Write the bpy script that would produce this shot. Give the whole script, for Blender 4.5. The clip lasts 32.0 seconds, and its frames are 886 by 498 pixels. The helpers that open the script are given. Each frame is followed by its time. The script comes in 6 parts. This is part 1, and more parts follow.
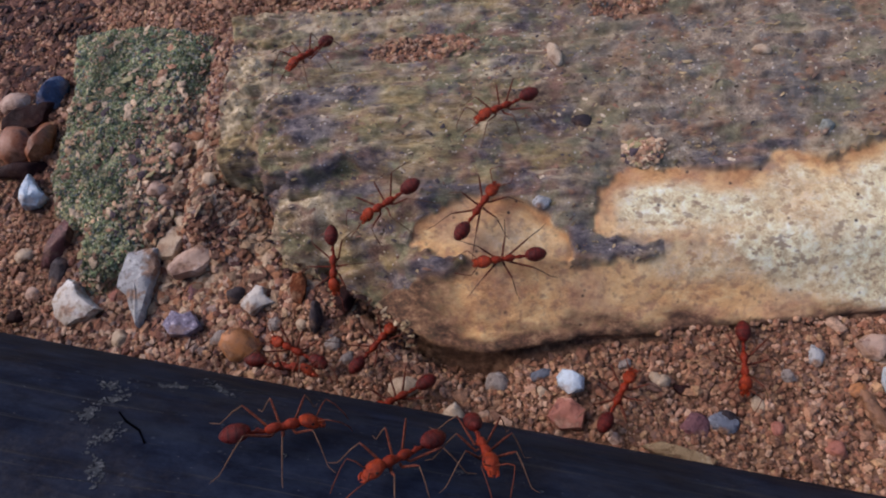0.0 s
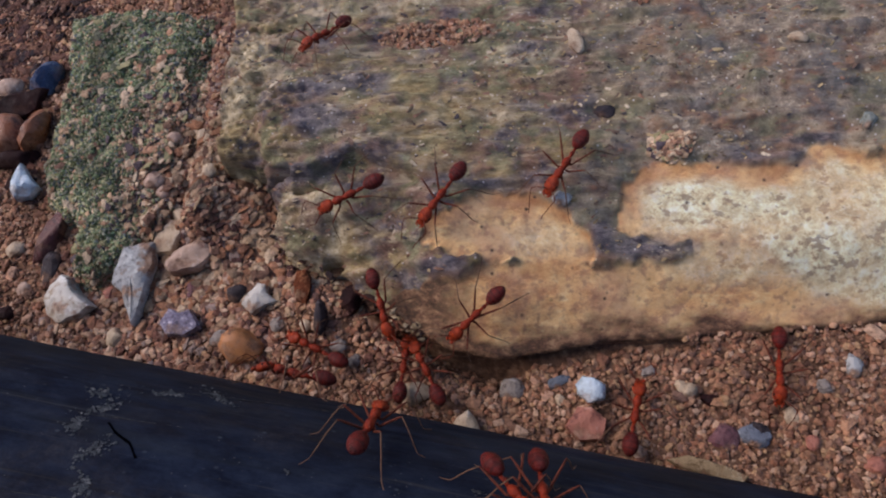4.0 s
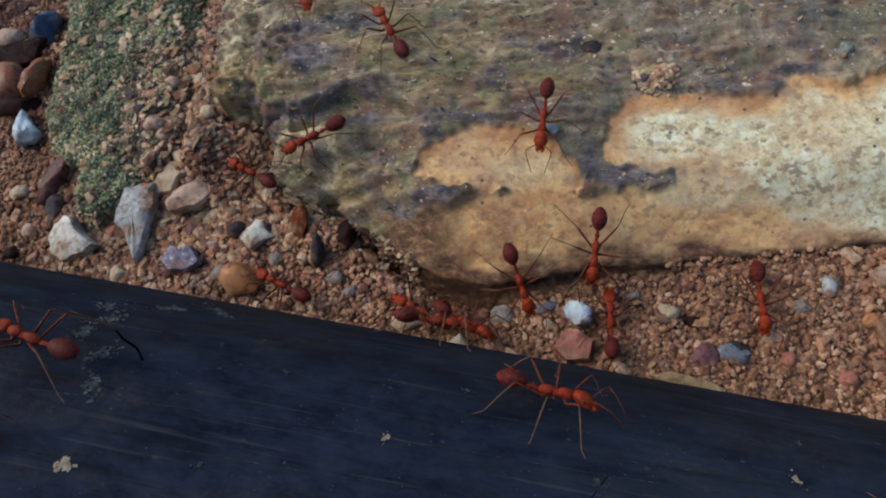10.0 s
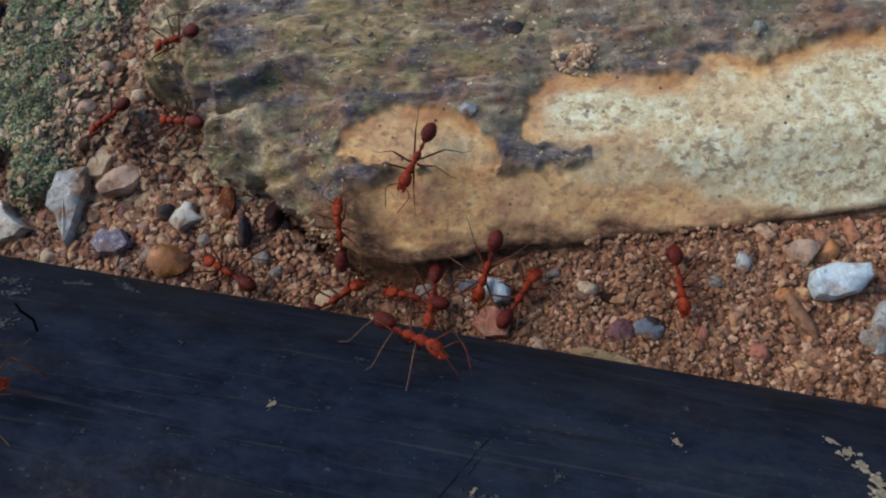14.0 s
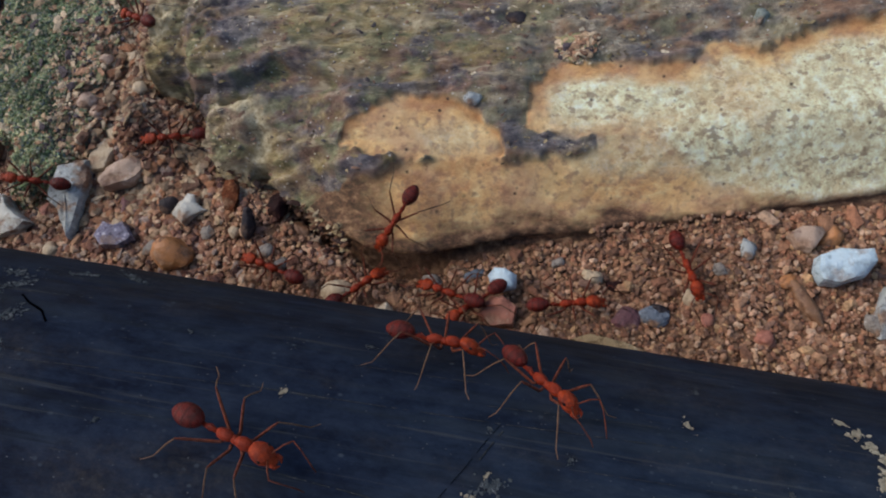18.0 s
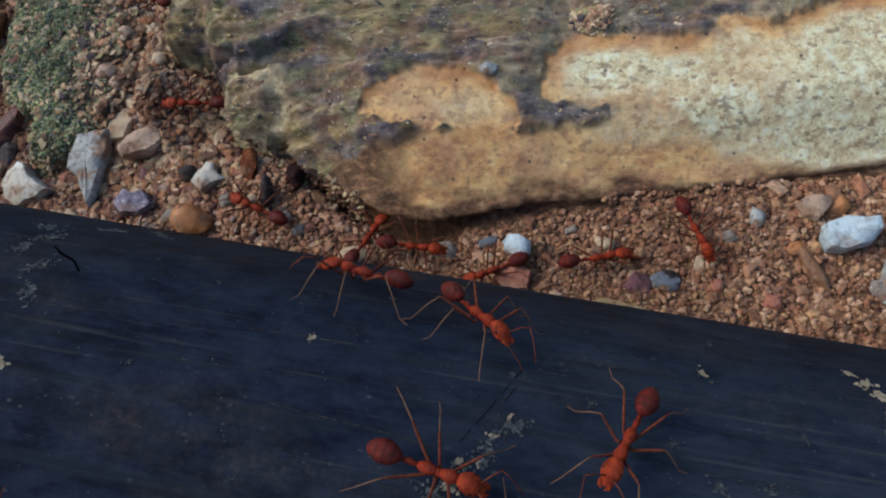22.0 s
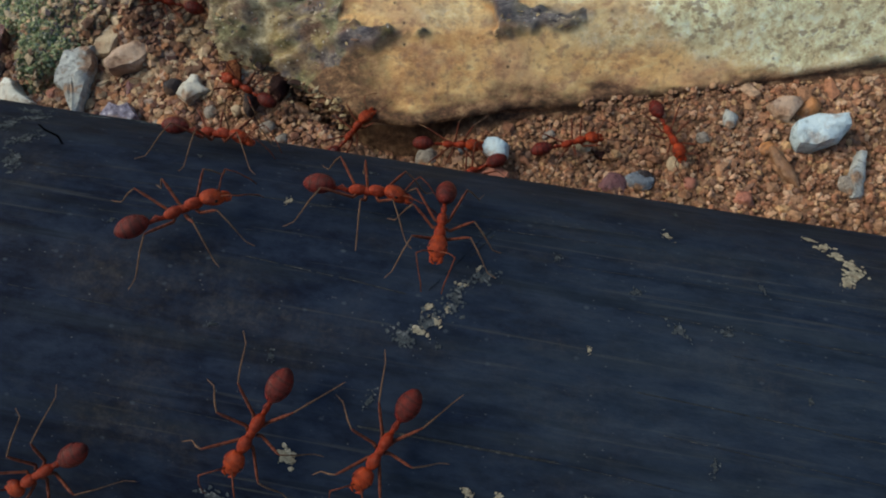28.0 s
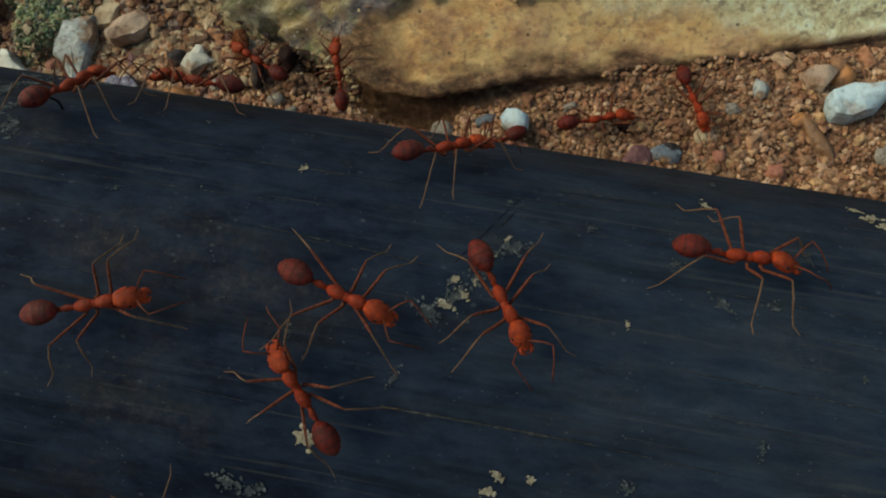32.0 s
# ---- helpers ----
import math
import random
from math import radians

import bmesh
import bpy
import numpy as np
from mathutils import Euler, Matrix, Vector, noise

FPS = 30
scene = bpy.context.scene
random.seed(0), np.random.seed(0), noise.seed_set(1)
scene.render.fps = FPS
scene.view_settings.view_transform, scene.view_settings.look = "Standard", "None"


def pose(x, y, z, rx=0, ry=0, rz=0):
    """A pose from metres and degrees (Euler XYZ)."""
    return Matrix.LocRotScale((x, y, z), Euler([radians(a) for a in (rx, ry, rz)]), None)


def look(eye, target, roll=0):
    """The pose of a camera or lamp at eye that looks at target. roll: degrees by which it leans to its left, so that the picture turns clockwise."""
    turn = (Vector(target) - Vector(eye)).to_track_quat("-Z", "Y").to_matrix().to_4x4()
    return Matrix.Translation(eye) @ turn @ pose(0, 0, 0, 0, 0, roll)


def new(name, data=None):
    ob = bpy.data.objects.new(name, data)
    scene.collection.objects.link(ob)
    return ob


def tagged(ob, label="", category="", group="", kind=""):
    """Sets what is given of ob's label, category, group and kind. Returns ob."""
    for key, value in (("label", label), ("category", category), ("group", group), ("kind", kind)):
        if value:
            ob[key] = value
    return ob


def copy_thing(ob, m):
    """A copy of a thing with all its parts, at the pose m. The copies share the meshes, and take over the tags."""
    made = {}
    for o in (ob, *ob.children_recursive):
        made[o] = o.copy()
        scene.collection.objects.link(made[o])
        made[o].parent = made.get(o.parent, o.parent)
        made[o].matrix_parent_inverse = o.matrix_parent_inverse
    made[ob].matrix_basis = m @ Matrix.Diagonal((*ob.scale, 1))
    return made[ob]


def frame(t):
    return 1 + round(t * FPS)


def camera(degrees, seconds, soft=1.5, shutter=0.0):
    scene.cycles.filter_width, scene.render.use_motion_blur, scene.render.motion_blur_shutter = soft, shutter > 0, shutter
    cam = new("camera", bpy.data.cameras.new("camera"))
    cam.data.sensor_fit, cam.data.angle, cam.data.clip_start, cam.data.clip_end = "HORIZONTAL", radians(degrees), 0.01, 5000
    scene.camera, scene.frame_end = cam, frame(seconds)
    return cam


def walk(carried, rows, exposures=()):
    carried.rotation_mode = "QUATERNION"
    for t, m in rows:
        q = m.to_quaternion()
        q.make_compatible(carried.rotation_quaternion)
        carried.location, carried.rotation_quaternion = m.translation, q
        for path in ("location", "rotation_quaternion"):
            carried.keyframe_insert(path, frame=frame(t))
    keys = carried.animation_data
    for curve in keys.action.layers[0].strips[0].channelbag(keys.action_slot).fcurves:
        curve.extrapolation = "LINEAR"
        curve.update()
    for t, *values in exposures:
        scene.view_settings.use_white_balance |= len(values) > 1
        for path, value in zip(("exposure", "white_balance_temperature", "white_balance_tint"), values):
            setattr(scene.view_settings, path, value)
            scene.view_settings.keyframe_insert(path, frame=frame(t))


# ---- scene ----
cam = camera(64.7, 32.0, soft=2.0)
MM = 0.001
# seconds, eye and target in millimetres, roll in degrees
PATH = [
    (0, (-1.55, -15.87, 72.88), (-16.62, 22.50, -18.23), -22.17),
    (0.5, (-1.87, -15.77, 73.06), (-16.75, 22.63, -18.07), -21.75),
    (1, (-2.62, -14.92, 72.81), (-17.35, 23.64, -18.28), -21.36),
    (1.5, (-2.88, -14.32, 72.15), (-17.60, 24.16, -18.97), -21.26),
    (2, (-2.82, -14.13, 70.72), (-17.68, 24.06, -20.50), -21.58),
    (2.5, (-2.70, -14.55, 69.72), (-18.04, 23.32, -21.55), -22.27),
    (4.5, (-3.60, -13.35, 69.00), (-19.27, 23.79, -22.52), -22.98),
    (5, (-4.02, -14.89, 68.57), (-19.64, 21.93, -23.08), -23.10),
    (5.5, (-3.84, -16.65, 68.47), (-19.72, 18.87, -23.65), -24.26),
    (6, (-3.76, -17.81, 68.45), (-19.79, 17.94, -23.56), -24.21),
    (6.5, (-3.90, -17.65, 68.98), (-19.44, 17.68, -23.27), -23.96),
    (7, (-3.41, -16.81, 69.59), (-19.09, 18.37, -22.69), -24.57),
    (7.5, (-3.56, -17.77, 69.96), (-18.98, 18.17, -22.07), -23.72),
    (8, (-3.54, -17.76, 70.58), (-19.36, 16.76, -21.93), -25.15),
    (8.5, (-3.78, -19.30, 70.41), (-19.61, 15.15, -22.13), -25.20),
    (9, (-4.02, -20.10, 70.18), (-19.92, 13.95, -22.49), -25.57),
    (9.5, (-3.42, -19.92, 70.26), (-19.37, 14.18, -22.38), -25.50),
    (10, (-2.33, -19.40, 69.55), (-17.77, 15.35, -22.94), -24.37),
    (10.5, (-0.78, -18.59, 69.41), (-16.29, 16.10, -23.09), -24.55),
    (11, (-0.06, -18.47, 69.27), (-15.58, 16.35, -23.18), -24.52),
    (11.5, (0.53, -19.48, 68.71), (-14.85, 15.29, -23.78), -24.39),
    (12, (1.42, -20.41, 68.43), (-13.87, 14.18, -24.14), -24.37),
    (12.5, (2.40, -20.31, 68.75), (-12.78, 14.36, -23.81), -24.20),
    (13, (3.50, -19.86, 69.15), (-11.76, 15.00, -23.32), -24.28),
    (13.5, (4.42, -20.03, 68.95), (-10.63, 15.02, -23.49), -23.96),
    (14, (5.30, -21.70, 68.02), (-9.39, 13.28, -24.51), -23.58),
    (14.5, (6.01, -23.67, 67.02), (-8.18, 11.03, -25.69), -23.22),
    (16.5, (4.26, -22.26, 67.61), (-9.96, 12.37, -25.12), -23.45),
    (17, (4.22, -22.01, 67.70), (-9.89, 12.63, -25.04), -23.30),
    (17.5, (4.38, -22.20, 67.63), (-9.76, 12.46, -25.10), -23.31),
    (18, (4.14, -22.44, 67.97), (-9.75, 12.15, -24.82), -23.19),
    (18.5, (4.22, -21.79, 68.38), (-9.82, 13.04, -24.30), -23.21),
    (19, (4.98, -21.19, 68.61), (-8.89, 13.96, -23.98), -22.81),
    (19.5, (5.44, -21.63, 68.40), (-8.44, 13.56, -24.17), -22.78),
    (20, (4.64, -22.95, 68.14), (-9.31, 12.06, -24.48), -22.97),
    (20.5, (3.34, -24.06, 68.09), (-10.65, 10.67, -24.63), -23.11),
    (21, (2.69, -24.73, 68.00), (-10.91, 9.66, -24.91), -22.63),
    (21.5, (2.88, -25.44, 67.89), (-10.80, 8.93, -25.02), -22.70),
    (22, (2.24, -26.09, 68.59), (-11.23, 8.13, -24.40), -22.37),
    (22.5, (0.99, -26.74, 68.90), (-12.51, 7.51, -24.08), -22.43),
    (23, (0.01, -27.82, 68.68), (-13.85, 6.16, -24.34), -22.95),
    (23.5, (0.15, -29.30, 68.04), (-13.52, 4.86, -24.95), -22.51),
    (24, (1.14, -30.21, 67.47), (-12.44, 3.87, -25.56), -22.37),
    (24.5, (2.02, -30.92, 67.59), (-11.75, 2.94, -25.49), -22.91),
    (25, (2.33, -31.80, 67.45), (-11.43, 1.75, -25.74), -23.16),
    (25.5, (2.46, -33.28, 67.16), (-11.28, -0.37, -26.26), -23.66),
    (27.5, (2.99, -35.46, 66.83), (-10.25, -2.95, -26.80), -23.05),
    (28, (3.86, -35.09, 66.91), (-9.17, -2.75, -26.82), -22.86),
    (28.5, (4.06, -34.72, 67.00), (-8.83, -2.39, -26.74), -22.87),
    (29, (3.84, -34.98, 66.71), (-8.93, -2.79, -27.10), -22.80),
    (29.5, (3.44, -36.01, 66.11), (-9.55, -3.96, -27.72), -23.08),
    (30, (2.63, -36.00, 65.07), (-10.36, -4.32, -28.88), -23.26),
    (30.5, (2.21, -35.71, 64.71), (-10.83, -4.38, -29.35), -23.55),
    (31, (1.94, -35.53, 64.49), (-11.15, -4.13, -29.55), -23.52),
    (31.5, (1.75, -35.33, 64.23), (-11.30, -4.29, -29.93), -23.61),
    (32, (1.72, -35.36, 63.90), (-11.43, -4.51, -30.31), -23.92),
]
# seconds, stops, kelvin, tint: the clip's camera drifts from a rosy to a greener, darker picture
MOODS = ((0, 0.18, 6600, 29), (5, 0.1, 6550, 24), (9, 0.12, 6500, 14), (13, 0.12, 6450, 12), (19, 0.12, 6400, 11), (24, 0.16, 6350, 8), (28, 0.2, 7000, 2), (30, 0.15, 7350, -3), (32, 0.06, 7900, -8))
walk(cam, [(t, look([v * MM for v in eye], [v * MM for v in target], roll)) for t, eye, target, roll in PATH], MOODS)

# ---- light: a bright overcast sky with a soft sun behind cloud ----
SUN_ELEVATION, SUN_TURN = radians(42), radians(-75)
world = bpy.data.worlds.new("sky")
scene.world = world
world.use_nodes = True
sky = world.node_tree.nodes.new("ShaderNodeTexSky")
sky.sky_type = "NISHITA"
sky.sun_disc = False
sky.sun_elevation, sky.sun_rotation = SUN_ELEVATION, SUN_TURN
world.node_tree.nodes["Background"].inputs["Strength"].default_value = 0.15
world.node_tree.links.new(sky.outputs["Color"], world.node_tree.nodes["Background"].inputs["Color"])
sun = new("sun", bpy.data.lights.new("sun", "SUN"))
sun.data.energy, sun.data.angle, sun.data.color = 2.5, radians(40), (1.0, 0.93, 0.84)
sun.matrix_world = look((math.sin(SUN_TURN) * math.cos(SUN_ELEVATION), math.cos(SUN_TURN) * math.cos(SUN_ELEVATION), math.sin(SUN_ELEVATION)), (0, 0, 0))


# ---- the lie of the land, in millimetres ----
PIPE_R = 19.72
PIPE_AT, PIPE_WAY = Vector((0.0, -26.73, 1.2)), Vector((1.0, -0.1713, -0.1212)).normalized()
BARK_LOW = ((-44, 24.8), (-40, 23.6), (-36.2, 22.2), (-35.0, 19.0), (-34.4, 15.6), (-32.6, 13.0), (-30, 11.9), (-26.5, 10.7), (-23.6, 8.9), (-18.3, 5.1), (-14.5, 2.8), (-9, 1.4), (-3, 2.6), (4, 3.7), (11, 4.2), (18, 4.7), (30, 5.6), (70, 8))
BARK_TOP = ((-44, 49.4), (-30, 51), (-8, 50), (2, 49), (18, 51), (38, 54), (70, 57))
BARK_LEFT = ((18, -41.4), (24, -41.6), (29, -41.9), (37, -42.8), (44, -43.2), (52, -43.6))
PALE_TOP = ((3.2, 15), (3.8, 19.2), (5.9, 20.8), (8.7, 21.6), (11, 21.9), (13.5, 21.6), (15.6, 20.8), (18.7, 20.4), (20.4, 21.1), (22, 22.4), (24.2, 22.8), (25.6, 22.1), (27.2, 21.5), (33, 23.2), (70, 27))
PALE_LOW = ((2, 14.6), (4.4, 14.1), (7, 13.7), (10.2, 13.2), (10.6, 9), (70, 9))
KNOT_TOP = ((-16.6, 13.4), (-15.8, 15.4), (-14, 17.1), (-11.2, 18.3), (-7.1, 18.6), (-4.3, 17.9), (-1.5, 16.2), (0.3, 14.4), (0.9, 12))
KNOT_LOW = ((-16.6, 13.6), (-13.5, 12.1), (-10, 11.3), (1, 11.2))
WHITE_LOW = ((6, 14.2), (10.4, 13.6), (14, 12.6), (17, 11.6), (18.6, 10.6), (20.8, 9.6), (24, 8.0), (29.4, 6.6), (70, 6))
TAN_TOP = ((-23, 6.5), (-20, 9.2), (-17, 9.7), (-12, 10.4), (-8, 11.4), (-2, 11.8), (0.6, 11.4), (7.5, 11.4), (9.8, 12.0), (11, 13.2), (70, 13.5))
SLAB = ((-71, 53.5), (-56, 53), (-46.2, 50), (-44.9, 40), (-45.6, 30), (-46.6, 23), (-48.6, 18.4), (-51.8, 17.4), (-54.2, 13.4), (-57, 11.6), (-59.8, 13), (-61.2, 19.4), (-65, 22), (-67.8, 27.5), (-67.6, 32), (-68.3, 38), (-68.2, 43), (-70, 49))

CLEFTS = ((-39.6, 24.5, 2.6, 0.75), (-36.4, 23.5, 2.6, 0.85), (-33.2, 22.1, 2.2, 0.6), (-36.2, 17.4, 1.2, 1.9), (-33.4, 13.6, 1.6, 0.6), (-27.5, 13.4, 1.3, 0.8), (-26.6, 11.4, 1.2, 0.9), (-29.6, 20.4, 1.8, 0.35))


def along(knots, v):
    return np.interp(v, [k[0] for k in knots], [k[1] for k in knots])


def ease(v, lo, hi):
    u = np.clip((v - lo) / (hi - lo), 0, 1)
    return u * u * (3 - 2 * u)


def lattice(ix, iy, seed):
    n = (ix.astype(np.int64) * 374761393 + iy.astype(np.int64) * 668265263 + seed * 2147483647) & 0xFFFFFFFF
    n = ((n ^ (n >> 13)) * 1274126177) & 0xFFFFFFFF
    return ((n ^ (n >> 16)) & 0xFFFF) / 65535.0


def grain(x, y, size, seed):
    """Smooth noise from 0 to 1, with spots about size across."""
    u, v = np.asarray(x, float) / size + 1000.0, np.asarray(y, float) / size + 1000.0
    iu, iv = np.floor(u), np.floor(v)
    fu, fv = u - iu, v - iv
    fu, fv = fu * fu * (3 - 2 * fu), fv * fv * (3 - 2 * fv)
    a, b = lattice(iu, iv, seed), lattice(iu + 1, iv, seed)
    c, d = lattice(iu, iv + 1, seed), lattice(iu + 1, iv + 1, seed)
    return (a * (1 - fu) + b * fu) * (1 - fv) + (c * (1 - fu) + d * fu) * fv


def rough(x, y, size, seed, steps=3):
    total, weight = 0.0, 0.0
    for k in range(steps):
        total, weight = total + grain(x, y, size / 2**k, seed + k) / 2**k, weight + 1 / 2**k
    return total / weight


def ground_z(x, y):
    """Loose sandy earth, banked up a little along the pipe."""
    bank = 1.2 * np.exp(-(((y + 9 + 0.17 * x) / 7) ** 2))
    heap = 3.6 * np.exp(-(((x + 40.8) / 5.0) ** 2) - ((y - 21.0) / 5.2) ** 2) + 2.9 * np.exp(-(((x + 44.2) / 2.5) ** 2)) * ease(y, 15, 20) * (1 - ease(y, 46, 52)) + 1.2 * np.exp(-(((x + 29) / 4) ** 2) - ((y - 9.5) / 3.5) ** 2)
    gap = 4.4 * np.exp(-(((y - along(BARK_LOW, x) - 0.5) / 1.5) ** 2)) * ease(x, -25, -20) * ease(-x, 5, 9)
    return -3.0 + bank + heap - gap + 1.3 * (rough(x, y, 9, 3) - 0.5) + 0.6 * (grain(x, y, 2.2, 9) - 0.5) + 0.5 * (grain(x, y, 1.2, 11) - 0.5) + 9 * (rough(x, y, 90, 5) - 0.5) * ease(np.hypot(x + 12, y - 15), 90, 260)


def bark_inside(x, y):
    """How deep a place lies within the outline of the log, in millimetres."""
    wave = 1.1 * (rough(x, y, 5, 21) - 0.5)
    left = x - along(BARK_LEFT, y) + 0.9 * (rough(x * 0 + 7, y, 2.4, 23) - 0.5)
    return np.minimum(np.minimum((y - along(BARK_LOW, x)) * 0.85, (along(BARK_TOP, x) - y)), left) + wave


def bark_z(x, y):
    d = bark_inside(x, y)
    up = y - along(BARK_LOW, x)
    tall = 7.6 + 3.6 * np.exp(-(((x + 28) / 16) ** 2) - ((y - 24) / 14) ** 2) + 0.8 * np.exp(-(((x + 14) / 8) ** 2) - ((y - 11) / 6) ** 2)
    lip = 0.42 - 0.2 * ease(x, -4, 14)
    body = lip * ease(d, -0.2, 1.3) + (0.82 - lip) * ease(up, 0.5, 9) + 0.18 * ease(up, 4, 18)
    body = body + ease(-x, 33, 40) * (np.maximum(body, 0.8 * ease(d, -0.2, 0.9)) - body) * ease(y, 22.5, 26)
    z = -3.0 + tall * body - 1.6 * ease(y, 30, 46)
    ledge = ease(along(((-43, 24.5), (-36, 22.6), (-29, 22), (-24, 24), (-14, 20), (70, 20)), x) - y, 0.0, 0.9) * ease(-14 - x, 0, 8)
    z = z + 1.5 * ease(oval(x, y, -31.0, 17.0, 5.2, 4.0), 0, 0.5)
    peel = peeled(x, y)
    fibre = rough(x / 5, y, 1.2, 31)
    torn = ease(-x, 26, 34)
    skin = 1.5 * (rough(x, y, 6, 33) - 0.5) + 1.5 * (fibre - 0.5) + (0.5 + 0.5 * torn) * (rough(x / 2.2, y, 0.9, 35, 2) - 0.5) + (0.2 + 0.3 * torn) * (grain(x, y, 0.6, 37) - 0.5)
    skin = skin + torn * (1.5 * (rough(x / 9, y, 0.9, 45, 2) - 0.5) + 0.8 * (grain(x / 12, y, 0.5, 49) - 0.5) + 0.9 * (rough(x / 2, y, 2.0, 47) - 0.5))
    smooth = 0.7 * (rough(x / 3, y, 5, 41) - 0.5) + 0.12 * (grain(x, y, 0.7, 43) - 0.5)
    return z - 2.1 * ledge * (1 - peel) - 3.6 * crevice(x, y) * ease(d, 0, 0.6) + (skin * (1 - peel) + (smooth - 0.55) * peel) * ease(d, 0, 1.5)


def crevice(x, y):
    """Dark clefts in the broken lower corner of the log and under the rim of the bare wood."""
    p = -1.0 + 0 * x
    for at in CLEFTS:
        p = np.maximum(p, oval(x, y, *at))
    return ease(p + 0.9 * (rough(x / 1.5, y, 1.6, 39) - 0.5), -0.1, 0.35)


def tucked(x, y):
    """How far the foot of the log's lower flank lies back under its rim."""
    return 3.2 * (1 - ease(bark_inside(x, y), 0.0, 0.9)) * ease(x, -27, -22) * (1 - 0.8 * ease(x, -6, 6)) * ease(14 - y, 0, 3)


def oval(x, y, cx, cy, rx, ry):
    return 1 - np.hypot((x - cx) / rx, (y - cy) / ry)


def peeled(x, y):
    """1 where the bark is gone and the wood shows, 0 on bark."""
    w = 1.3 * (rough(x, y, 2.6, 51) - 0.5) + 1.1 * (rough(x, y, 0.9, 53, 2) - 0.5)
    knot = np.minimum(np.minimum(along(KNOT_TOP, x) - y, y - along(KNOT_LOW, x)), np.minimum(x + 16.6, 1.1 - x) * 1.5)
    pale = np.minimum(np.minimum(along(PALE_TOP, x) - y, y - along(PALE_LOW, x)), (x - 2.9) * 1.5)
    tan = np.minimum(along(TAN_TOP, x) - y, (x + 22) * 0.8)
    return ease(np.maximum(np.maximum(knot, tan), pale) + w, -0.2, 0.3)


def whitened(x, y):
    """Bleached wood: cream over the broad bare stretch, nearly white in two lobes, straw yellow under its dark wedge."""
    w = 2.0 * (rough(x, y, 4, 61) - 0.5)
    field = ease(np.minimum(np.minimum(along(PALE_TOP, x) - 1.5 - y, (y - along(WHITE_LOW, x)) * 0.9), x - 5) + w, -0.7, 1.4)
    lobes = np.maximum(np.maximum(oval(x, y, 21.8, 11.4, 5.6, 3.4), oval(x, y, 38, 13, 13, 9)), oval(x, y, 13.5, 17.6, 8.5, 2.8))
    straw = 0.50 * ease(oval(x, y, 14, 11.4, 6.5, 2.6) + 0.3 * w, -0.1, 0.5) + 0.34 * ease(oval(x, y, -4.6, 13.6, 5.0, 2.6) + 0.3 * w, 0, 0.6)
    return np.maximum(field * (0.60 + 0.40 * ease(lobes + 0.25 * w + 0.9 * (rough(x, y, 2.2, 63) - 0.5), -0.3, 0.35)), straw)


def rotted(x, y):
    """Dark rot along the lower rim and the tip of the bare wood."""
    up = y - along(BARK_LOW, x)
    w = 2.4 * (rough(x / 2.5, y, 1.6, 65) - 0.5)
    return ease(np.maximum(3.0 - 0.9 * ease(x, 10, 24) + 1.4 * (rough(x, y, 3, 70) - 0.5) - up, (-10.5 - x) * 0.42 - 1.6 * ease(y, 8, 11)) + 1.3 * w, -0.6, 1.6) * 0.92


def rusty(x, y):
    """Orange stain along the margins of the bare wood."""
    edge = (1 - ease(np.minimum(along(PALE_TOP, x) - y, (x - 2.9) * 1.2), 0.3, 1.9)) * ease(y, 12.6, 14) * ease(x, 0, 3)
    ring = (1 - ease(np.minimum(along(KNOT_TOP, x) - y, (0.9 - x) * 1.5), 0.3, 1.6)) * ease(y, 11.2, 13) * ease(2 - x, 0, 1)
    seam = (1 - ease(np.abs(y - 10.9), 0.2, 1.3)) * ease(x, -14, -10) * ease(2 - x, 0, 6)
    return peeled(x, y) * np.clip(edge + ring + 0.8 * seam, 0, 1) * ease(rough(x, y, 2.6, 67), 0.25, 0.7) * 0.85


def slaty(x, y):
    """Dark slate-coloured blotches on the bark."""
    p = oval(x, y, -24.9, 32.6, 4.2, 2.0)
    for at in ((-28.0, 27.6, 3.6, 1.8), (-31, 21.8, 4.5, 0.9), (-22, 20.6, 3.4, 1.0), (-10, 19.7, 5.5, 0.9), (-14.2, 10.9, 3.8, 0.9), (1.6, 14.6, 1.5, 2.6), (4.6, 12.8, 6.6, 1.3), (-36, 18.5, 2.2, 2.0), (17.2, 21.6, 3.6, 1.2), (23, 23.6, 3.4, 0.7), (27.6, 22.8, 1.8, 1.0)):
        p = np.maximum(p, oval(x, y, *at))
    return ease(p + 1.7 * (rough(x / 1.6, y, 2.2, 69) - 0.5), -0.3, 0.7) * 0.85


def lichened(x, y):
    """Cream lichen: a ringed cushion at the broken corner, rosettes near the end, faint flecks elsewhere."""
    w = 0.8 * (rough(x, y, 1.6, 62) - 0.5)
    cushion = oval(x, y, -30.6, 16.8, 4.8, 3.6)
    p = np.maximum(np.minimum(cushion + 0.22, 0.36 - cushion) * 2.6, np.maximum(oval(x, y, -37.6, 39.0, 2.6, 2.4), oval(x, y, -39.5, 33, 2.2, 5)))
    return np.clip(ease(p + w, -0.05, 0.5) * 0.85 + 0.55 * ease(rough(x / 2.5, y, 3.5, 64), 0.6, 0.75), 0, 1)


